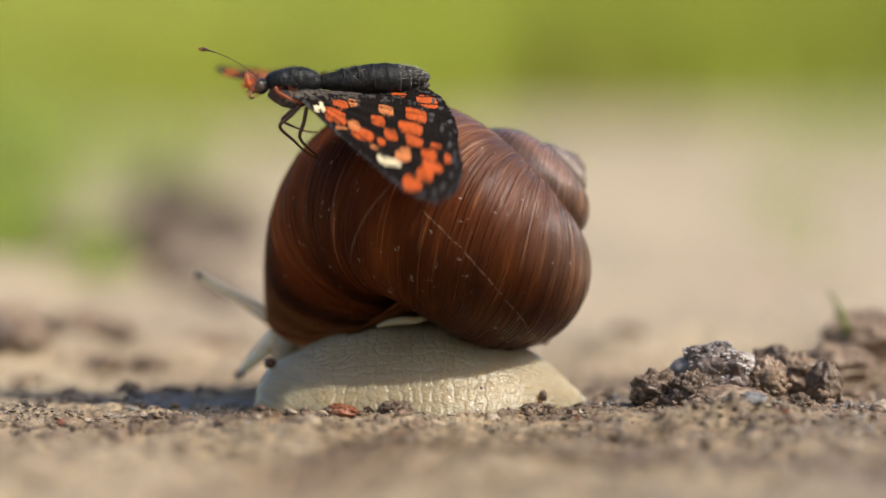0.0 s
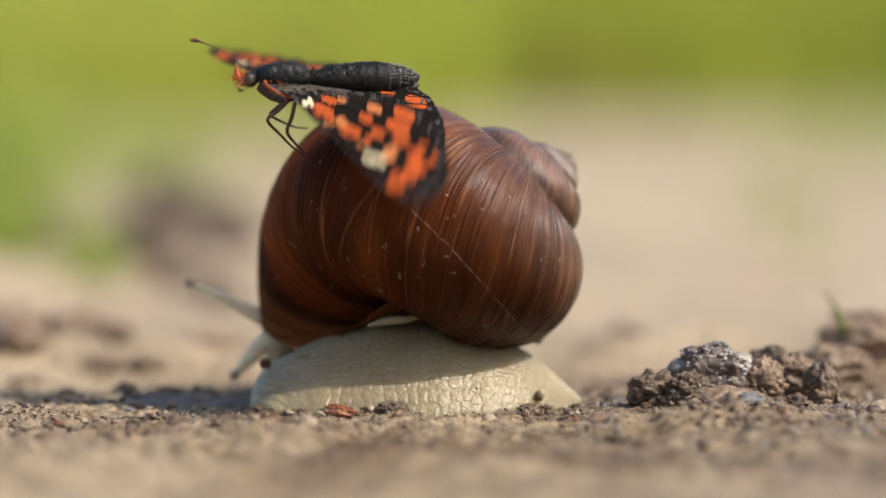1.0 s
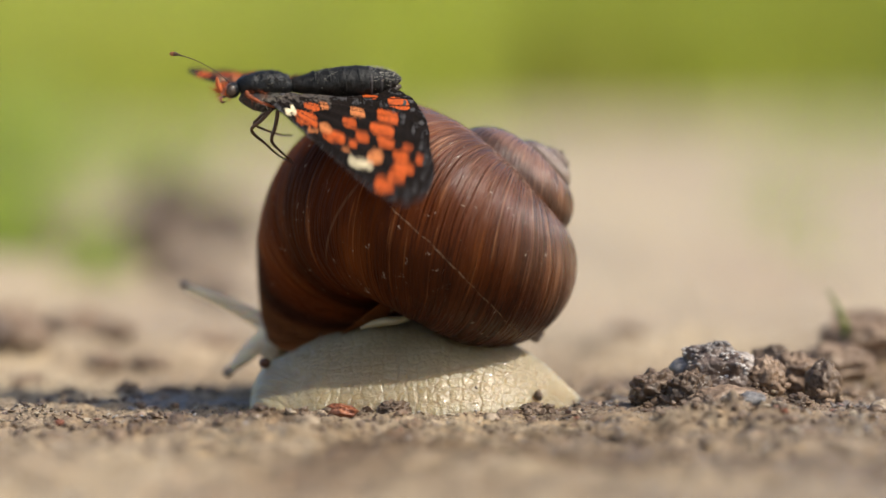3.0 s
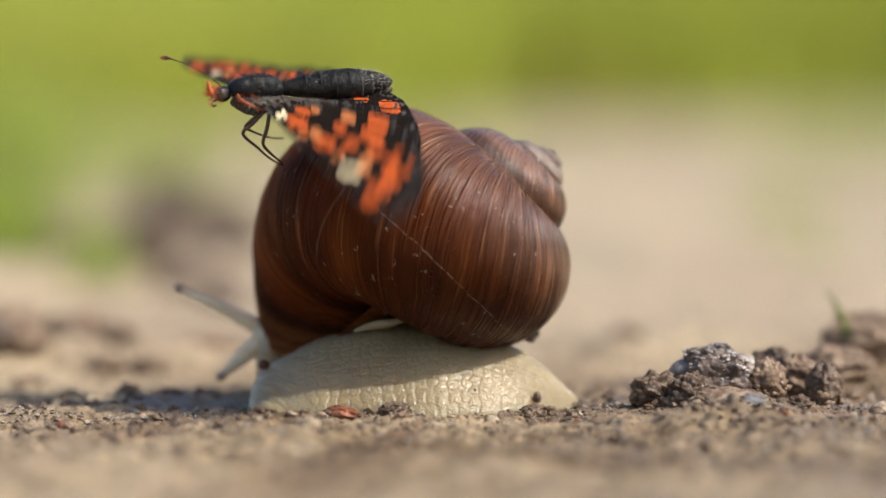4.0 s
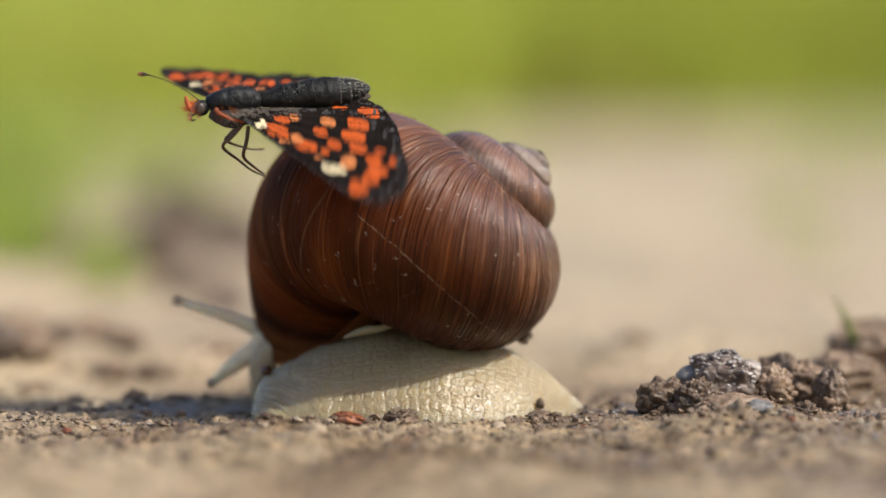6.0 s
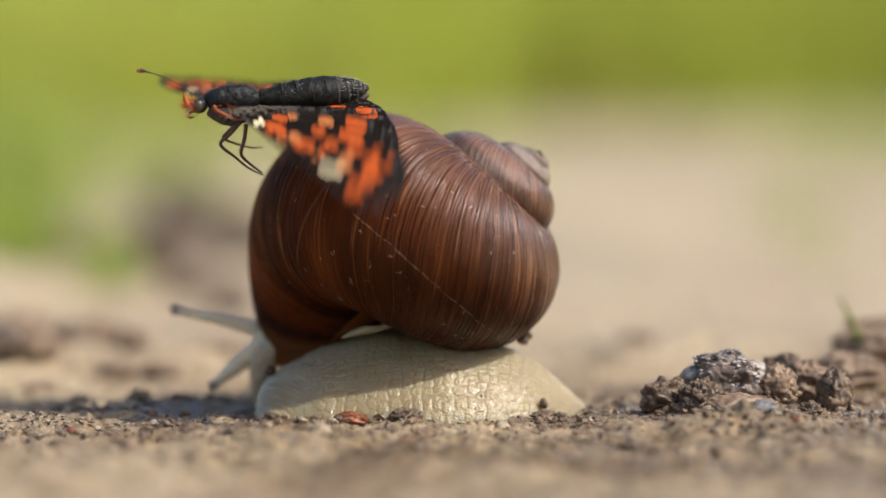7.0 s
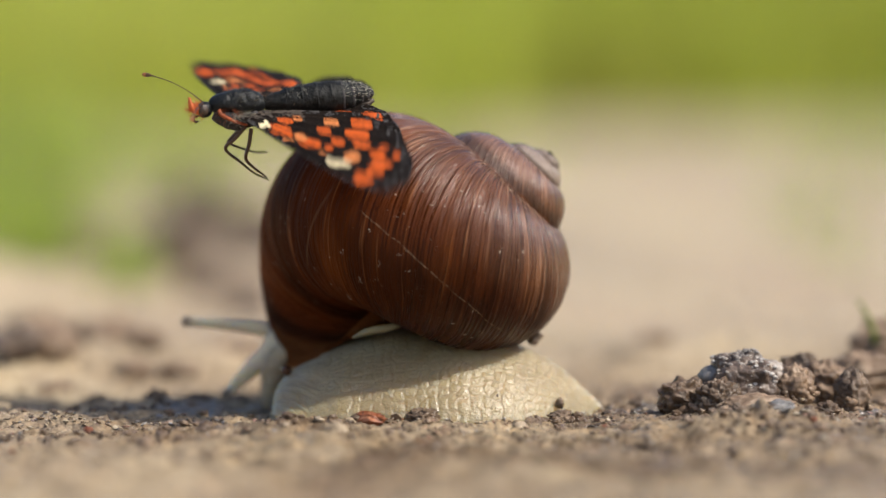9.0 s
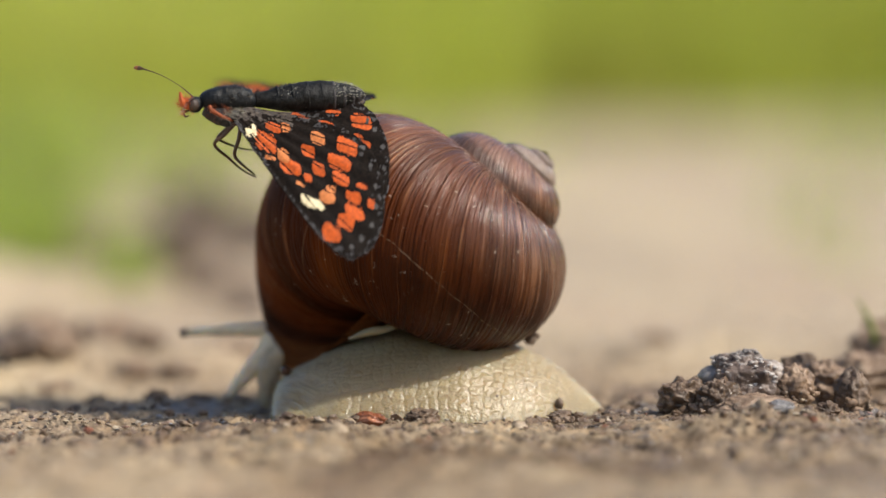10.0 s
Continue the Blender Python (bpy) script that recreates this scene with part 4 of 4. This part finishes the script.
def build_butterfly():
    fly = thing("butterfly", -16.5, 3, 40, "orange and black chequered butterfly quivering on the snail shell", "butterfly")
    thorax = part("thorax", mesh_of("thorax", *tube(along([(-5.0, 0, -1.1, 0.7), (-4.2, 0, -0.8, 1.25), (-2.2, 0, -0.5, 1.5), (0, 0, -0.5, 1.5), (1.5, 0, -0.75, 1.1), (2.3, 0, -0.85, 0.6)]), 40, 28, 0.10, 4)), FUZZ_BLACK, fly, "black furry thorax")
    abdomen = part("abdomen", mesh_of("abdomen", *tube(along([(2.2, 0, -0.7, 0.8), (3.6, 0, -0.62, 1.05), (6, 0, -0.5, 1.5), (9, 0, -0.4, 1.86), (11.5, 0, -0.35, 1.92), (14, 0, -0.25, 1.56), (16.2, 0, -0.1, 0.95), (17.2, 0, 0, 0.25)]), 70, 28, 0.08, 6)), ABDOMEN, fly, "black abdomen with grey rings")
    for k, (x, r) in enumerate(((5.2, 1.36), (7.2, 1.66), (9.2, 1.88), (11.1, 1.94), (12.7, 1.80), (14.1, 1.55), (15.3, 1.22), (16.2, 0.92))):
        part("ring", mesh_of("ring", *tube(along([(x - 0.16, 0, -0.4 + 0.02 * k, r * 0.98), (x, 0, -0.39 + 0.02 * k, r * 1.012), (x + 0.18 + 0.02 * k, 0, -0.38 + 0.02 * k, r * 0.95)]), 5, 40, 0.1, k)), WING_GREY if k > 3 else ABDOMEN, abdomen)
    part("tail_tuft", mesh_of("tail_tuft", *tube(along([(14.5, 0, -1.3, 0.7), (16, 0, -1.2, 0.6), (17.2, 0, -0.9, 0.2)]), 14, 14, 0.2)), WING_FUR, abdomen, "brownish grey hair tuft")
    fur("fur", 2200, thorax, HAIR_DARK, (-1.2, 0, -0.5), np.array([2.5, 1.4, 1.3]), 0.55, (0.6, 0, 0.1), 3, "fine dark hairs")
    fur("fur", 700, thorax, FUZZ_GREY, (-1.2, 0, -0.5), np.array([2.5, 1.42, 1.3]), 0.6, (0.6, 0, 0.1), 5, "fine grey hairs")
    fur("fur", 2200, abdomen, HAIR_DARK, (7.5, 0, -0.4), np.array([5.4, 1.6, 1.6]), 0.4, (0.9, 0, 0.0), 4, "fine dark hairs")
    fur("fur", 800, abdomen, HAIR_PALE, (11.3, 0, -0.28), np.array([3.5, 1.78, 1.78]), 0.24, (0.9, 0, 0.0), 6, "yellowish grey hairs")
    fur("fur", 160, abdomen, WING_FUR, (2.2, 0, -0.7), np.array([0.6, 0.9, 0.9]), 0.8, (0.7, 0, 0.25), 7, "brownish hairs of the waist")
    fur("fur", 350, abdomen, HAIR_PALE, (7.0, 0, -0.4), np.array([4.0, 1.72, 1.72]), 0.3, (0.9, 0, 0.0), 16, "sparse grey hairs")
    head = part("head", mesh_of("head", *ball((-5.2, 0, -1.2), (1.0, 1.05, 0.95), 28, 20, 0.06)), FUZZ_BLACK, fly, "black head")
    for s in (-1, 1):
        part("eye", mesh_of("eye", *ball((-5.4, s * 0.72, -1.25), (0.64, 0.5, 0.74), 28, 20)), EYE, head, "dark brownish grey compound eye")
        part("palp", mesh_of("palp", *tube(along([(-6.4, s * 0.35, -1.6, 0.25), (-7.3, s * 0.45, -1.3, 0.33), (-7.8, s * 0.5, -0.5, 0.24), (-7.95, s * 0.5, 0.3, 0.06)]), 20, 12, 0.2)), ORANGE_FUR, head, "orange bristly palp")
    part("proboscis", mesh_of("proboscis", *tube(along([(-6.8, 0, -1.9, 0.12), (-7.4, 0, -2.1, 0.14), (-7.3, 0, -2.6, 0.13), (-6.8, 0, -2.5, 0.1)]), 20, 10)), LEG, head, "coiled dark proboscis")
    for s, pts in ((1, [(-6.0, 0.5, -0.4, 0.09), (-7.8, 1.8, 1.0, 0.05), (-10.0, 3.6, 2.2, 0.05), (-12.0, 5.4, 2.9, 0.10), (-12.7, 6.1, 3.05, 0.26), (-13.3, 6.7, 3.1, 0.10)]),
                   (-1, [(-6.2, -0.5, -0.4, 0.09), (-7.0, -3.0, -0.6, 0.05), (-8.0, -6.0, -1.2, 0.05), (-8.8, -8.6, -1.9, 0.10), (-9.0, -9.4, -2.1, 0.2), (-9.1, -10.0, -2.3, 0.08)])):
        ant = part("antenna", mesh_of("antenna", *tube(along(pts), 50, 10)), LEG, head, "thin dark antenna")
        c = spline(along(pts), 50)
        part("club", mesh_of("club", *tube(([tuple(c[40] + [0, 0, 0, 0.03]), tuple(c[44] + [0, 0, 0, 0.06]), tuple(c[47] + [0, 0, 0, 0.05]), (*c[49][:3], 0.1)]), 12, 10)), CLUB, ant, "orange-tipped antenna club")
    part("collar", mesh_of("collar", *tube(along([(-4.2, -1.1, -1.3, 0.2), (-3.8, -1.3, -1.9, 0.24), (-2.4, -1.3, -2.6, 0.22), (-0.4, -1.2, -3.2, 0.14)]), 20, 14, 0.3)), RUST_FUR, fly, "rusty orange hair along the breast")
    part("breast", mesh_of("breast", *tube(along([(-4.6, 0, -1.6, 0.8), (-3.2, 0, -2.2, 1.2), (-1.0, 0, -2.5, 1.3), (1.2, 0, -2.0, 0.9)]), 30, 20, 0.2)), WING_GREY, fly, "grey furry breast")
    fur("fur", 500, head, ORANGE_FUR, (-5.7, 0, -1.4), np.array([0.9, 0.8, 0.8]), 0.8, (-0.9, 0, 0.1), 8, "orange hairs of the face")
    fur("fur", 300, fly, RUST_FUR, (-2.6, -0.9, -2.0), np.array([1.2, 0.7, 1.0]), 0.7, (0.3, -0.2, -0.5), 9, "orange hairs of the breast")
    fur("fur", 700, fly, FUZZ_GREY, (-1.0, -0.4, -2.4), np.array([2.0, 1.1, 1.1]), 0.8, (0.4, -0.1, -0.6), 10, "grey hairs of the breast")
    legs = [[(-0.6, -0.9, -3.4, 0.24), (-1.8, -0.6, -4.7, 0.24), (-2.9, 0.0, -5.9, 0.2), (-0.8, 3.0, -7.6, 0.16), (1.0, 5.0, -9.0, 0.12), (3.0, 7.0, -10.0, 0.09)],
            [(0.1, -1.0, -3.6, 0.24), (-0.2, -0.8, -5.4, 0.24), (-0.6, -0.4, -7.1, 0.2), (0.8, 2.6, -8.4, 0.15), (2.6, 5.5, -9.6, 0.1)],
            [(-0.2, 0.8, -3.0, 0.22), (-1.6, 3.2, -4.6, 0.2), (-1.8, 4.4, -5.4, 0.17), (1.4, 7.6, -6.6, 0.12), (3.4, 9.6, -6.8, 0.1)],
            [(1.6, 0.8, -3.0, 0.22), (3.6, 3.6, -2.8, 0.2), (3.8, 5.0, -3.2, 0.15), (5.6, 8.2, -3.6, 0.1)]]
    for pts in legs:
        part("leg", mesh_of("leg", *tube(pts, 40, 10)), LEG, fly, "thin jointed brown leg")
    wings = []
    for side in (1, -1):
        fore = part("forewing", wing_mesh("forewing", FORE_OUTLINE, side, ORANGE_SPOTS, LIGHT_SPOTS, CREAM_SPOTS, 0.0), None, fly, "black forewing chequered with orange and cream spots")
        hind = part("hindwing", wing_mesh("hindwing", HIND_OUTLINE, side, HIND_SPOTS, (), (), -0.3), None, fly, "black hindwing with orange spots and grey fringe")
        for w in (fore, hind):
            m = w.modifiers.new("thickness", "SOLIDIFY")
            m.thickness, m.offset, m.material_offset = 0.00006, -1, 7
        wings.append((fore, hind))
    return fly, wings


BUTTERFLY, WINGS = build_butterfly()


# ---- vegetation ----
def blades(name, count, place, size, material, label, seed, lean=0.35):
    """Grass blades: each a bent strip of three segments."""
    rng = np.random.default_rng(seed)
    x, y = place(rng, count)
    z = ground_height(x, y)
    h = size(rng, x, y)
    wd = np.clip(h * rng.uniform(0.018, 0.04, count), 0.35, 4.5)
    az, bend = rng.uniform(0, 2 * np.pi, count), rng.uniform(0.05, lean * 2, count)
    face = rng.uniform(0, 2 * np.pi, count)
    rows = []
    for s, k in ((0, 1.0), (0.4, 0.9), (0.75, 0.55), (1.0, 0.04)):
        off = h * bend * s * s
        px, py, pz = x + np.cos(az) * off, y + np.sin(az) * off, z + h * s * (1 - 0.25 * bend * s)
        for sign in (-1, 1):
            rows.append(np.stack([px + sign * np.cos(face) * wd * k / 2, py + sign * np.sin(face) * wd * k / 2, pz], -1))
    v = np.stack(rows, 1).reshape(-1, 3)
    base = (np.arange(count) * 8)[:, None, None]
    f = (base + np.array([[0, 1, 3, 2], [2, 3, 5, 4], [4, 5, 7, 6]])[None]).reshape(-1, 4)
    return tagged(part(name, mesh_of(name, v, f), material), label, "grass", kind="stuff")


def meadow_place(rng, n, olive=False):
    n0, n = n, n * 3
    y = 620 + 5200 * rng.random(n * 3) ** 1.7
    x = rng.normal(0, 1, n * 3) * (260 + 0.42 * y)
    stand = x > 0.055 * y + 0.13 * y * rng.normal(0, 1, len(y))
    edge = 1650 + 0.8 * np.clip(x, -350, 420) + 260 * fbm(x / 160, y / 160, 3, 5)
    ok = np.resize(np.where((y > edge) & (stand == olive))[0], n0)
    return x[ok], y[ok]


def build_vegetation():
    tall = lambda r, x, y: r.uniform(40, 130, len(x)) + np.clip((y - 1400) / 14, 0, 170)
    blades("meadow_grass", 62000, meadow_place, tall, GRASS, "sunlit yellow-green meadow grass beyond the path", 11)
    blades("meadow_grass", 62000, lambda r, n: meadow_place(r, n, True), tall, GRASS_OLIVE, "olive green meadow grass beyond the path", 12)
    for k, (cx, cy, spread, n, hi) in enumerate(((-65, 224, 3.5, 90, 14), (-83, 240, 3.0, 90, 19), (-88, 312, 6, 110, 15), (-76, 300, 6, 50, 12), (-104, 330, 8, 110, 34), (-116, 420, 12, 160, 45), (-62, 480, 12, 28, 24), (-84, 560, 16, 60, 36),
                                                 (-20, 720, 26, 50, 60), (-150, 640, 22, 70, 60), (-112, 700, 20, 50, 42), (-175, 850, 40, 130, 70), (-70, 900, 50, 50, 32),
                                                 (81, 330, 5, 14, 25), (84, 420, 8, 16, 30), (150, 760, 26, 30, 46), (190, 900, 36, 60, 60))):
        blades("grass_tuft", n, lambda r, c, cx=cx, cy=cy, s=spread: (r.normal(cx, s, c), r.normal(cy, s, c)), lambda r, x, y, hi=hi: r.uniform(0.35, 1.0, len(x)) * hi, TUFT, "low bright green grass tuft on the bare soil", 20 + k)
    sprout = thing("sprout", 52.9, 36, settle(52.9, 36), "single small green grass sprout on the mud pile", "grass sprout")
    part("blade", mesh_of("blade", *tube([(0, 0, 0, 0.4), (-0.2, 0, 4.4, 0.5), (-1.3, 0, 7.9, 0.36), (-3.0, 0, 11.0, 0.08)], 20, 8, 0, 1, 0.35)), SPROUT, sprout)
    part("blade", mesh_of("blade", *tube([(0.4, 0, 0, 0.5), (0.8, 0, 3.5, 0.5), (0.8, 0, 6.0, 0.1)], 16, 8, 0, 1, 0.35)), SPROUT, sprout)
    for cx, cy, r, seed in ((-58, 255, (5, 4, 5.5), 61), (-48, 225, (8, 3, 2.8), 62), (-38, 180, (8, 3, 2), 63), (-44, 320, (7, 5, 4), 64), (-84, 290, (6, 4, 4.5), 65), (-72, 330, (8, 5, 4), 66), (-62, 60, (7, 3, 2.2), 67), (-66, 335, (10, 5, 5), 68), (-57, 410, (11, 6, 6), 69), (-75, 480, (14, 7, 7), 71)):
        clod("mud_clod", cx, cy, r, DRY_LEAF, "dark brown lump of soil on the path", "mud clod", seed, 0.35, 0.5, 0.2, 40)


build_vegetation()

# ---- what moves ----
SHELL_ROWS = [
    (0.0, 1.40, 10.66, 18.30, 3.99, 6.17, 13.15), (0.5, 1.17, 10.63, 18.40, 3.41, 5.98, 12.15), (1.0, 0.73, 10.63, 18.41, 2.87, 5.71, 11.59),
    (1.5, 0.56, 10.64, 18.40, 2.39, 5.42, 10.47), (2.0, 0.36, 10.68, 18.46, 2.39, 5.26, 9.26), (2.5, 0.04, 10.64, 18.30, 1.84, 4.59, 8.33),
    (4.0, -1.19, 10.66, 18.24, 0.72, 2.74, 5.37), (4.5, -1.78, 10.68, 18.40, 0.58, 2.17, 4.81), (5.0, -2.24, 10.70, 18.32, 0.25, 1.50, 3.69),
    (5.5, -2.70, 10.70, 18.44, 0.08, 0.99, 2.46), (7.0, -3.80, 10.69, 18.39, -1.03, 0.53, 0.22), (7.5, -3.93, 10.62, 18.24, -1.86, 0.02, -1.01),
    (8.0, -4.26, 10.70, 18.31, -1.40, -0.14, -0.69), (8.5, -4.28, 10.63, 18.24, -2.08, 0.05, -1.40), (9.0, -4.65, 10.71, 18.32, -1.66, 0.62, -0.28),
    (9.5, -4.80, 10.73, 18.38, -1.47, 0.22, -0.49), (10.0, -5.15, 10.74, 18.24, -1.64, -0.05, -0.44)]
BUTTERFLY_ROWS = [
    (0.0, -16.20, 39.99, -0.4), (0.5, -16.59, 40.30, -1.4), (1.0, -17.04, 40.65, -2.8), (1.5, -17.16, 40.45, -2.1), (2.0, -17.37, 40.60, -2.0),
    (2.5, -18.53, 39.97, -0.4), (4.0, -20.60, 39.41, 0.7), (4.5, -21.40, 39.48, 0.7), (5.0, -22.37, 39.05, 2.1), (5.5, -23.37, 38.61, 3.4),
    (7.0, -24.63, 38.94, 2.4), (7.5, -25.12, 38.54, 3.4), (8.0, -25.18, 38.67, 2.8), (8.5, -25.41, 38.92, 1.5), (9.0, -26.08, 38.37, 2.1),
    (9.5, -26.47, 38.32, 1.4), (10.0, -27.14, 38.80, 0.0)]
# seconds, droop of the near wings, lift of the far wings (degrees)
WING_ROWS = [
    (0.0, 42, 3), (0.1, 43, 14), (0.2, 60, -3), (0.3, 52, 0), (0.4, 44, 6), (0.5, 50, -1), (0.6, 52, 13), (0.7, 52, 11),
    (0.8, 45, 9), (0.9, 48, 6), (1.0, 43, 9), (1.1, 57, 5), (1.2, 47, 0), (1.3, 58, 3), (1.4, 44, 4), (1.5, 48, -1),
    (1.6, 56, -3), (1.7, 54, 5), (1.8, 40, 4), (1.9, 48, -2), (2.0, 43, 7), (2.1, 44, 0), (2.2, 52, 20), (2.3, 40, 18),
    (2.4, 46, 5), (2.5, 37, 14), (2.6, 43, 17), (2.7, 50, -2), (2.8, 44, 0), (2.9, 55, 3), (3.0, 42, 4), (3.1, 45, -1),
    (3.2, 53, -3), (3.3, 50, 5), (3.4, 38, 4), (3.5, 45, -2), (3.6, 46, 7), (3.7, 41, 0), (3.8, 49, -2), (3.9, 50, 7),
    (4.0, 48, 11), (4.1, 48, 1), (4.2, 53, -3), (4.3, 53, 0), (4.4, 41, 13), (4.5, 52, -3), (4.6, 42, -2), (4.7, 54, -4),
    (4.8, 47, -3), (4.9, 37, -1), (5.0, 40, 15), (5.1, 36, 10), (5.2, 50, -2), (5.3, 40, -1), (5.4, 40, 2), (5.5, 32, 10),
    (5.6, 36, 5), (5.7, 34, 8), (5.8, 48, -3), (5.9, 48, 0), (6.0, 38, 13), (6.1, 48, -3), (6.2, 39, -2), (6.3, 50, -4),
    (6.4, 44, -3), (6.5, 35, -1), (6.6, 41, 15), (6.7, 34, 10), (6.8, 50, 15), (6.9, 45, 12), (7.0, 41, 7), (7.1, 46, 1),
    (7.2, 40, -3), (7.3, 38, -2), (7.4, 46, 5), (7.5, 34, -2), (7.6, 44, -3), (7.7, 32, -1), (7.8, 35, 2), (7.9, 37, -3),
    (8.0, 35, -1), (8.1, 40, 15), (8.2, 34, -1), (8.3, 52, 12), (8.4, 34, -3), (8.5, 52, 5), (8.6, 44, 13), (8.7, 48, 20),
    (8.8, 42, 16), (8.9, 46, 11), (9.0, 32, 16), (9.1, 47, 14), (9.2, 43, 2), (9.3, 36, 19), (9.4, 42, 15), (9.5, 39, 11),
    (9.6, 54, 5), (9.7, 40, 13), (9.8, 57, 6), (9.9, 48, 9), (10.0, 59, 5),
]
WING_RESTS = (0.4, 0.5, 0.8, 0.9, 1.4, 1.5, 2.3, 2.5, 5.5, 5.6, 7.7, 8.0, 8.6, 9.3)
WING_BEATS = {1.0: 8, 2.0: 11, 4.0: 12, 5.0: 9, 7.0: 11, 4.5: 8, 8.5: 7, 9.5: 7}
# seconds, x and z of root and tip of the tentacles
LONG_TENTACLE = [(0.0, -19.7, 9.1, -30.2, 15.4), (1.0, -19.9, 9.1, -30.2, 14.0), (2.5, -20.4, 9.1, -31.5, 14.2), (4.0, -21.5, 8.6, -32.8, 14.0), (5.5, -21.8, 9.0, -34.2, 13.9),
                 (7.0, -22.5, 9.2, -34.5, 12.1), (8.0, -22.8, 9.1, -35.5, 11.2), (9.0, -23.0, 9.3, -35.6, 10.6), (10.0, -23.2, 9.6, -36.0, 9.2)]
SHORT_TENTACLE = [(0.0, -20.2, 8.0, -25.3, 3.0), (1.0, -20.5, 8.0, -25.5, 3.0), (2.5, -21.0, 8.0, -26.4, 3.1), (4.0, -22.1, 7.6, -27.9, 2.7), (5.5, -23.4, 7.2, -29.3, 3.0),
                  (7.0, -24.2, 7.0, -29.5, 2.9), (8.0, -24.6, 6.6, -29.6, 2.6), (10.0, -25.4, 6.3, -29.1, 2.3)]
FOOT_ROWS = [(0.0, 0.2, 0.0), (1.0, 0.0, 0.0), (2.5, -0.2, 0.0), (4.0, -0.5, 0.0), (5.5, -0.8, 0.0), (7.0, -1.0, 0.0), (8.5, -1.1, 0.0), (10.0, -1.2, 0.0)]


def motions():
    walk(SNAIL_SHELL, [(t, pose(x * MM, y * MM, z * MM, rx, ry, rz)) for t, x, y, z, rx, ry, rz in SHELL_ROWS])
    walk(SNAIL_FOOT, [(t, pose(x * MM, 0, z * MM)) for t, x, z in FOOT_ROWS])
    for ob, rows, y in ((TENTACLES[0], LONG_TENTACLE, 20.5), (TENTACLES[1], SHORT_TENTACLE, 19.5)):
        walk(ob, [(t, pose(x * 1.012 * MM, y * MM, (z * 1.012 - 0.5) * MM, 0, math.degrees(math.atan2(z2 - z, x - x2)), 0)) for t, x, z, x2, z2 in rows])
    walk(SNAIL_HEAD, [(t, pose((x + 1.0) * MM, 0.0185, (z - 1.0) * MM)) for t, x, z, x2, z2 in SHORT_TENTACLE])
    walk(SNAIL_MOUTH, [(t, pose((x - 21.2) * MM, 0.0085, (z + 5.2) * MM)) for t, x, z in FOOT_ROWS])
    walk(BUTTERFLY, [(t, pose(x * MM, -0.0025, z * MM, 0, 0, 12) @ pose(0, 0, 0, 0, -tilt, 0)) for t, x, z, tilt in BUTTERFLY_ROWS])
    near, far = WINGS
    # the wings tremble faster than the rows show: a short swing through each pose, but for the moments of rest
    swing = []
    for k, (t, d, lift) in enumerate(WING_ROWS):
        q = 0 if t in WING_RESTS else WING_BEATS.get(t, 6) * (1 if k % 2 else -1)
        if 0 < k < len(WING_ROWS) - 1:
            d -= 0.55 * max(abs(q) - 6, 0)
            swing += [(t - 1 / 30, d - q, lift - q * 0.5), (t, d, lift), (t + 1 / 30, d + q, lift + q * 0.5)]
        else:
            swing.append((t, d, lift))
    fore, hind = near
    for ob, tuck in ((fore, 0.0), (hind, 1.0)):
        rows = []
        for t, d, lift in swing:
            d += 1.5
            yaw = -53 - 0.2 * (d - 34) - tuck * max(0.0, 7 - 0.3 * (d - 34))
            rows.append((t, pose(-0.0014, -0.001, -0.0019) @ pose(0, 0, 0, d) @ pose(0, 0, 0, 0, 0, yaw)))
        walk(ob, rows)
    fore, hind = far
    for ob, tuck in ((fore, 0.0), (hind, 1.0)):
        # late in the clip the far wings are drawn back
        walk(ob, [(t, pose(-0.0012, 0.001, -0.0012) @ pose(0, 0, 0, 0.6 * lift - 1) @ pose(0, 0, 0, 0, 0, 104 - 0.1 * max(lift, 0) - 12 * tuck if t < 8.42 else 78 + lift - 26 * tuck)) for t, d, lift in swing])


motions()
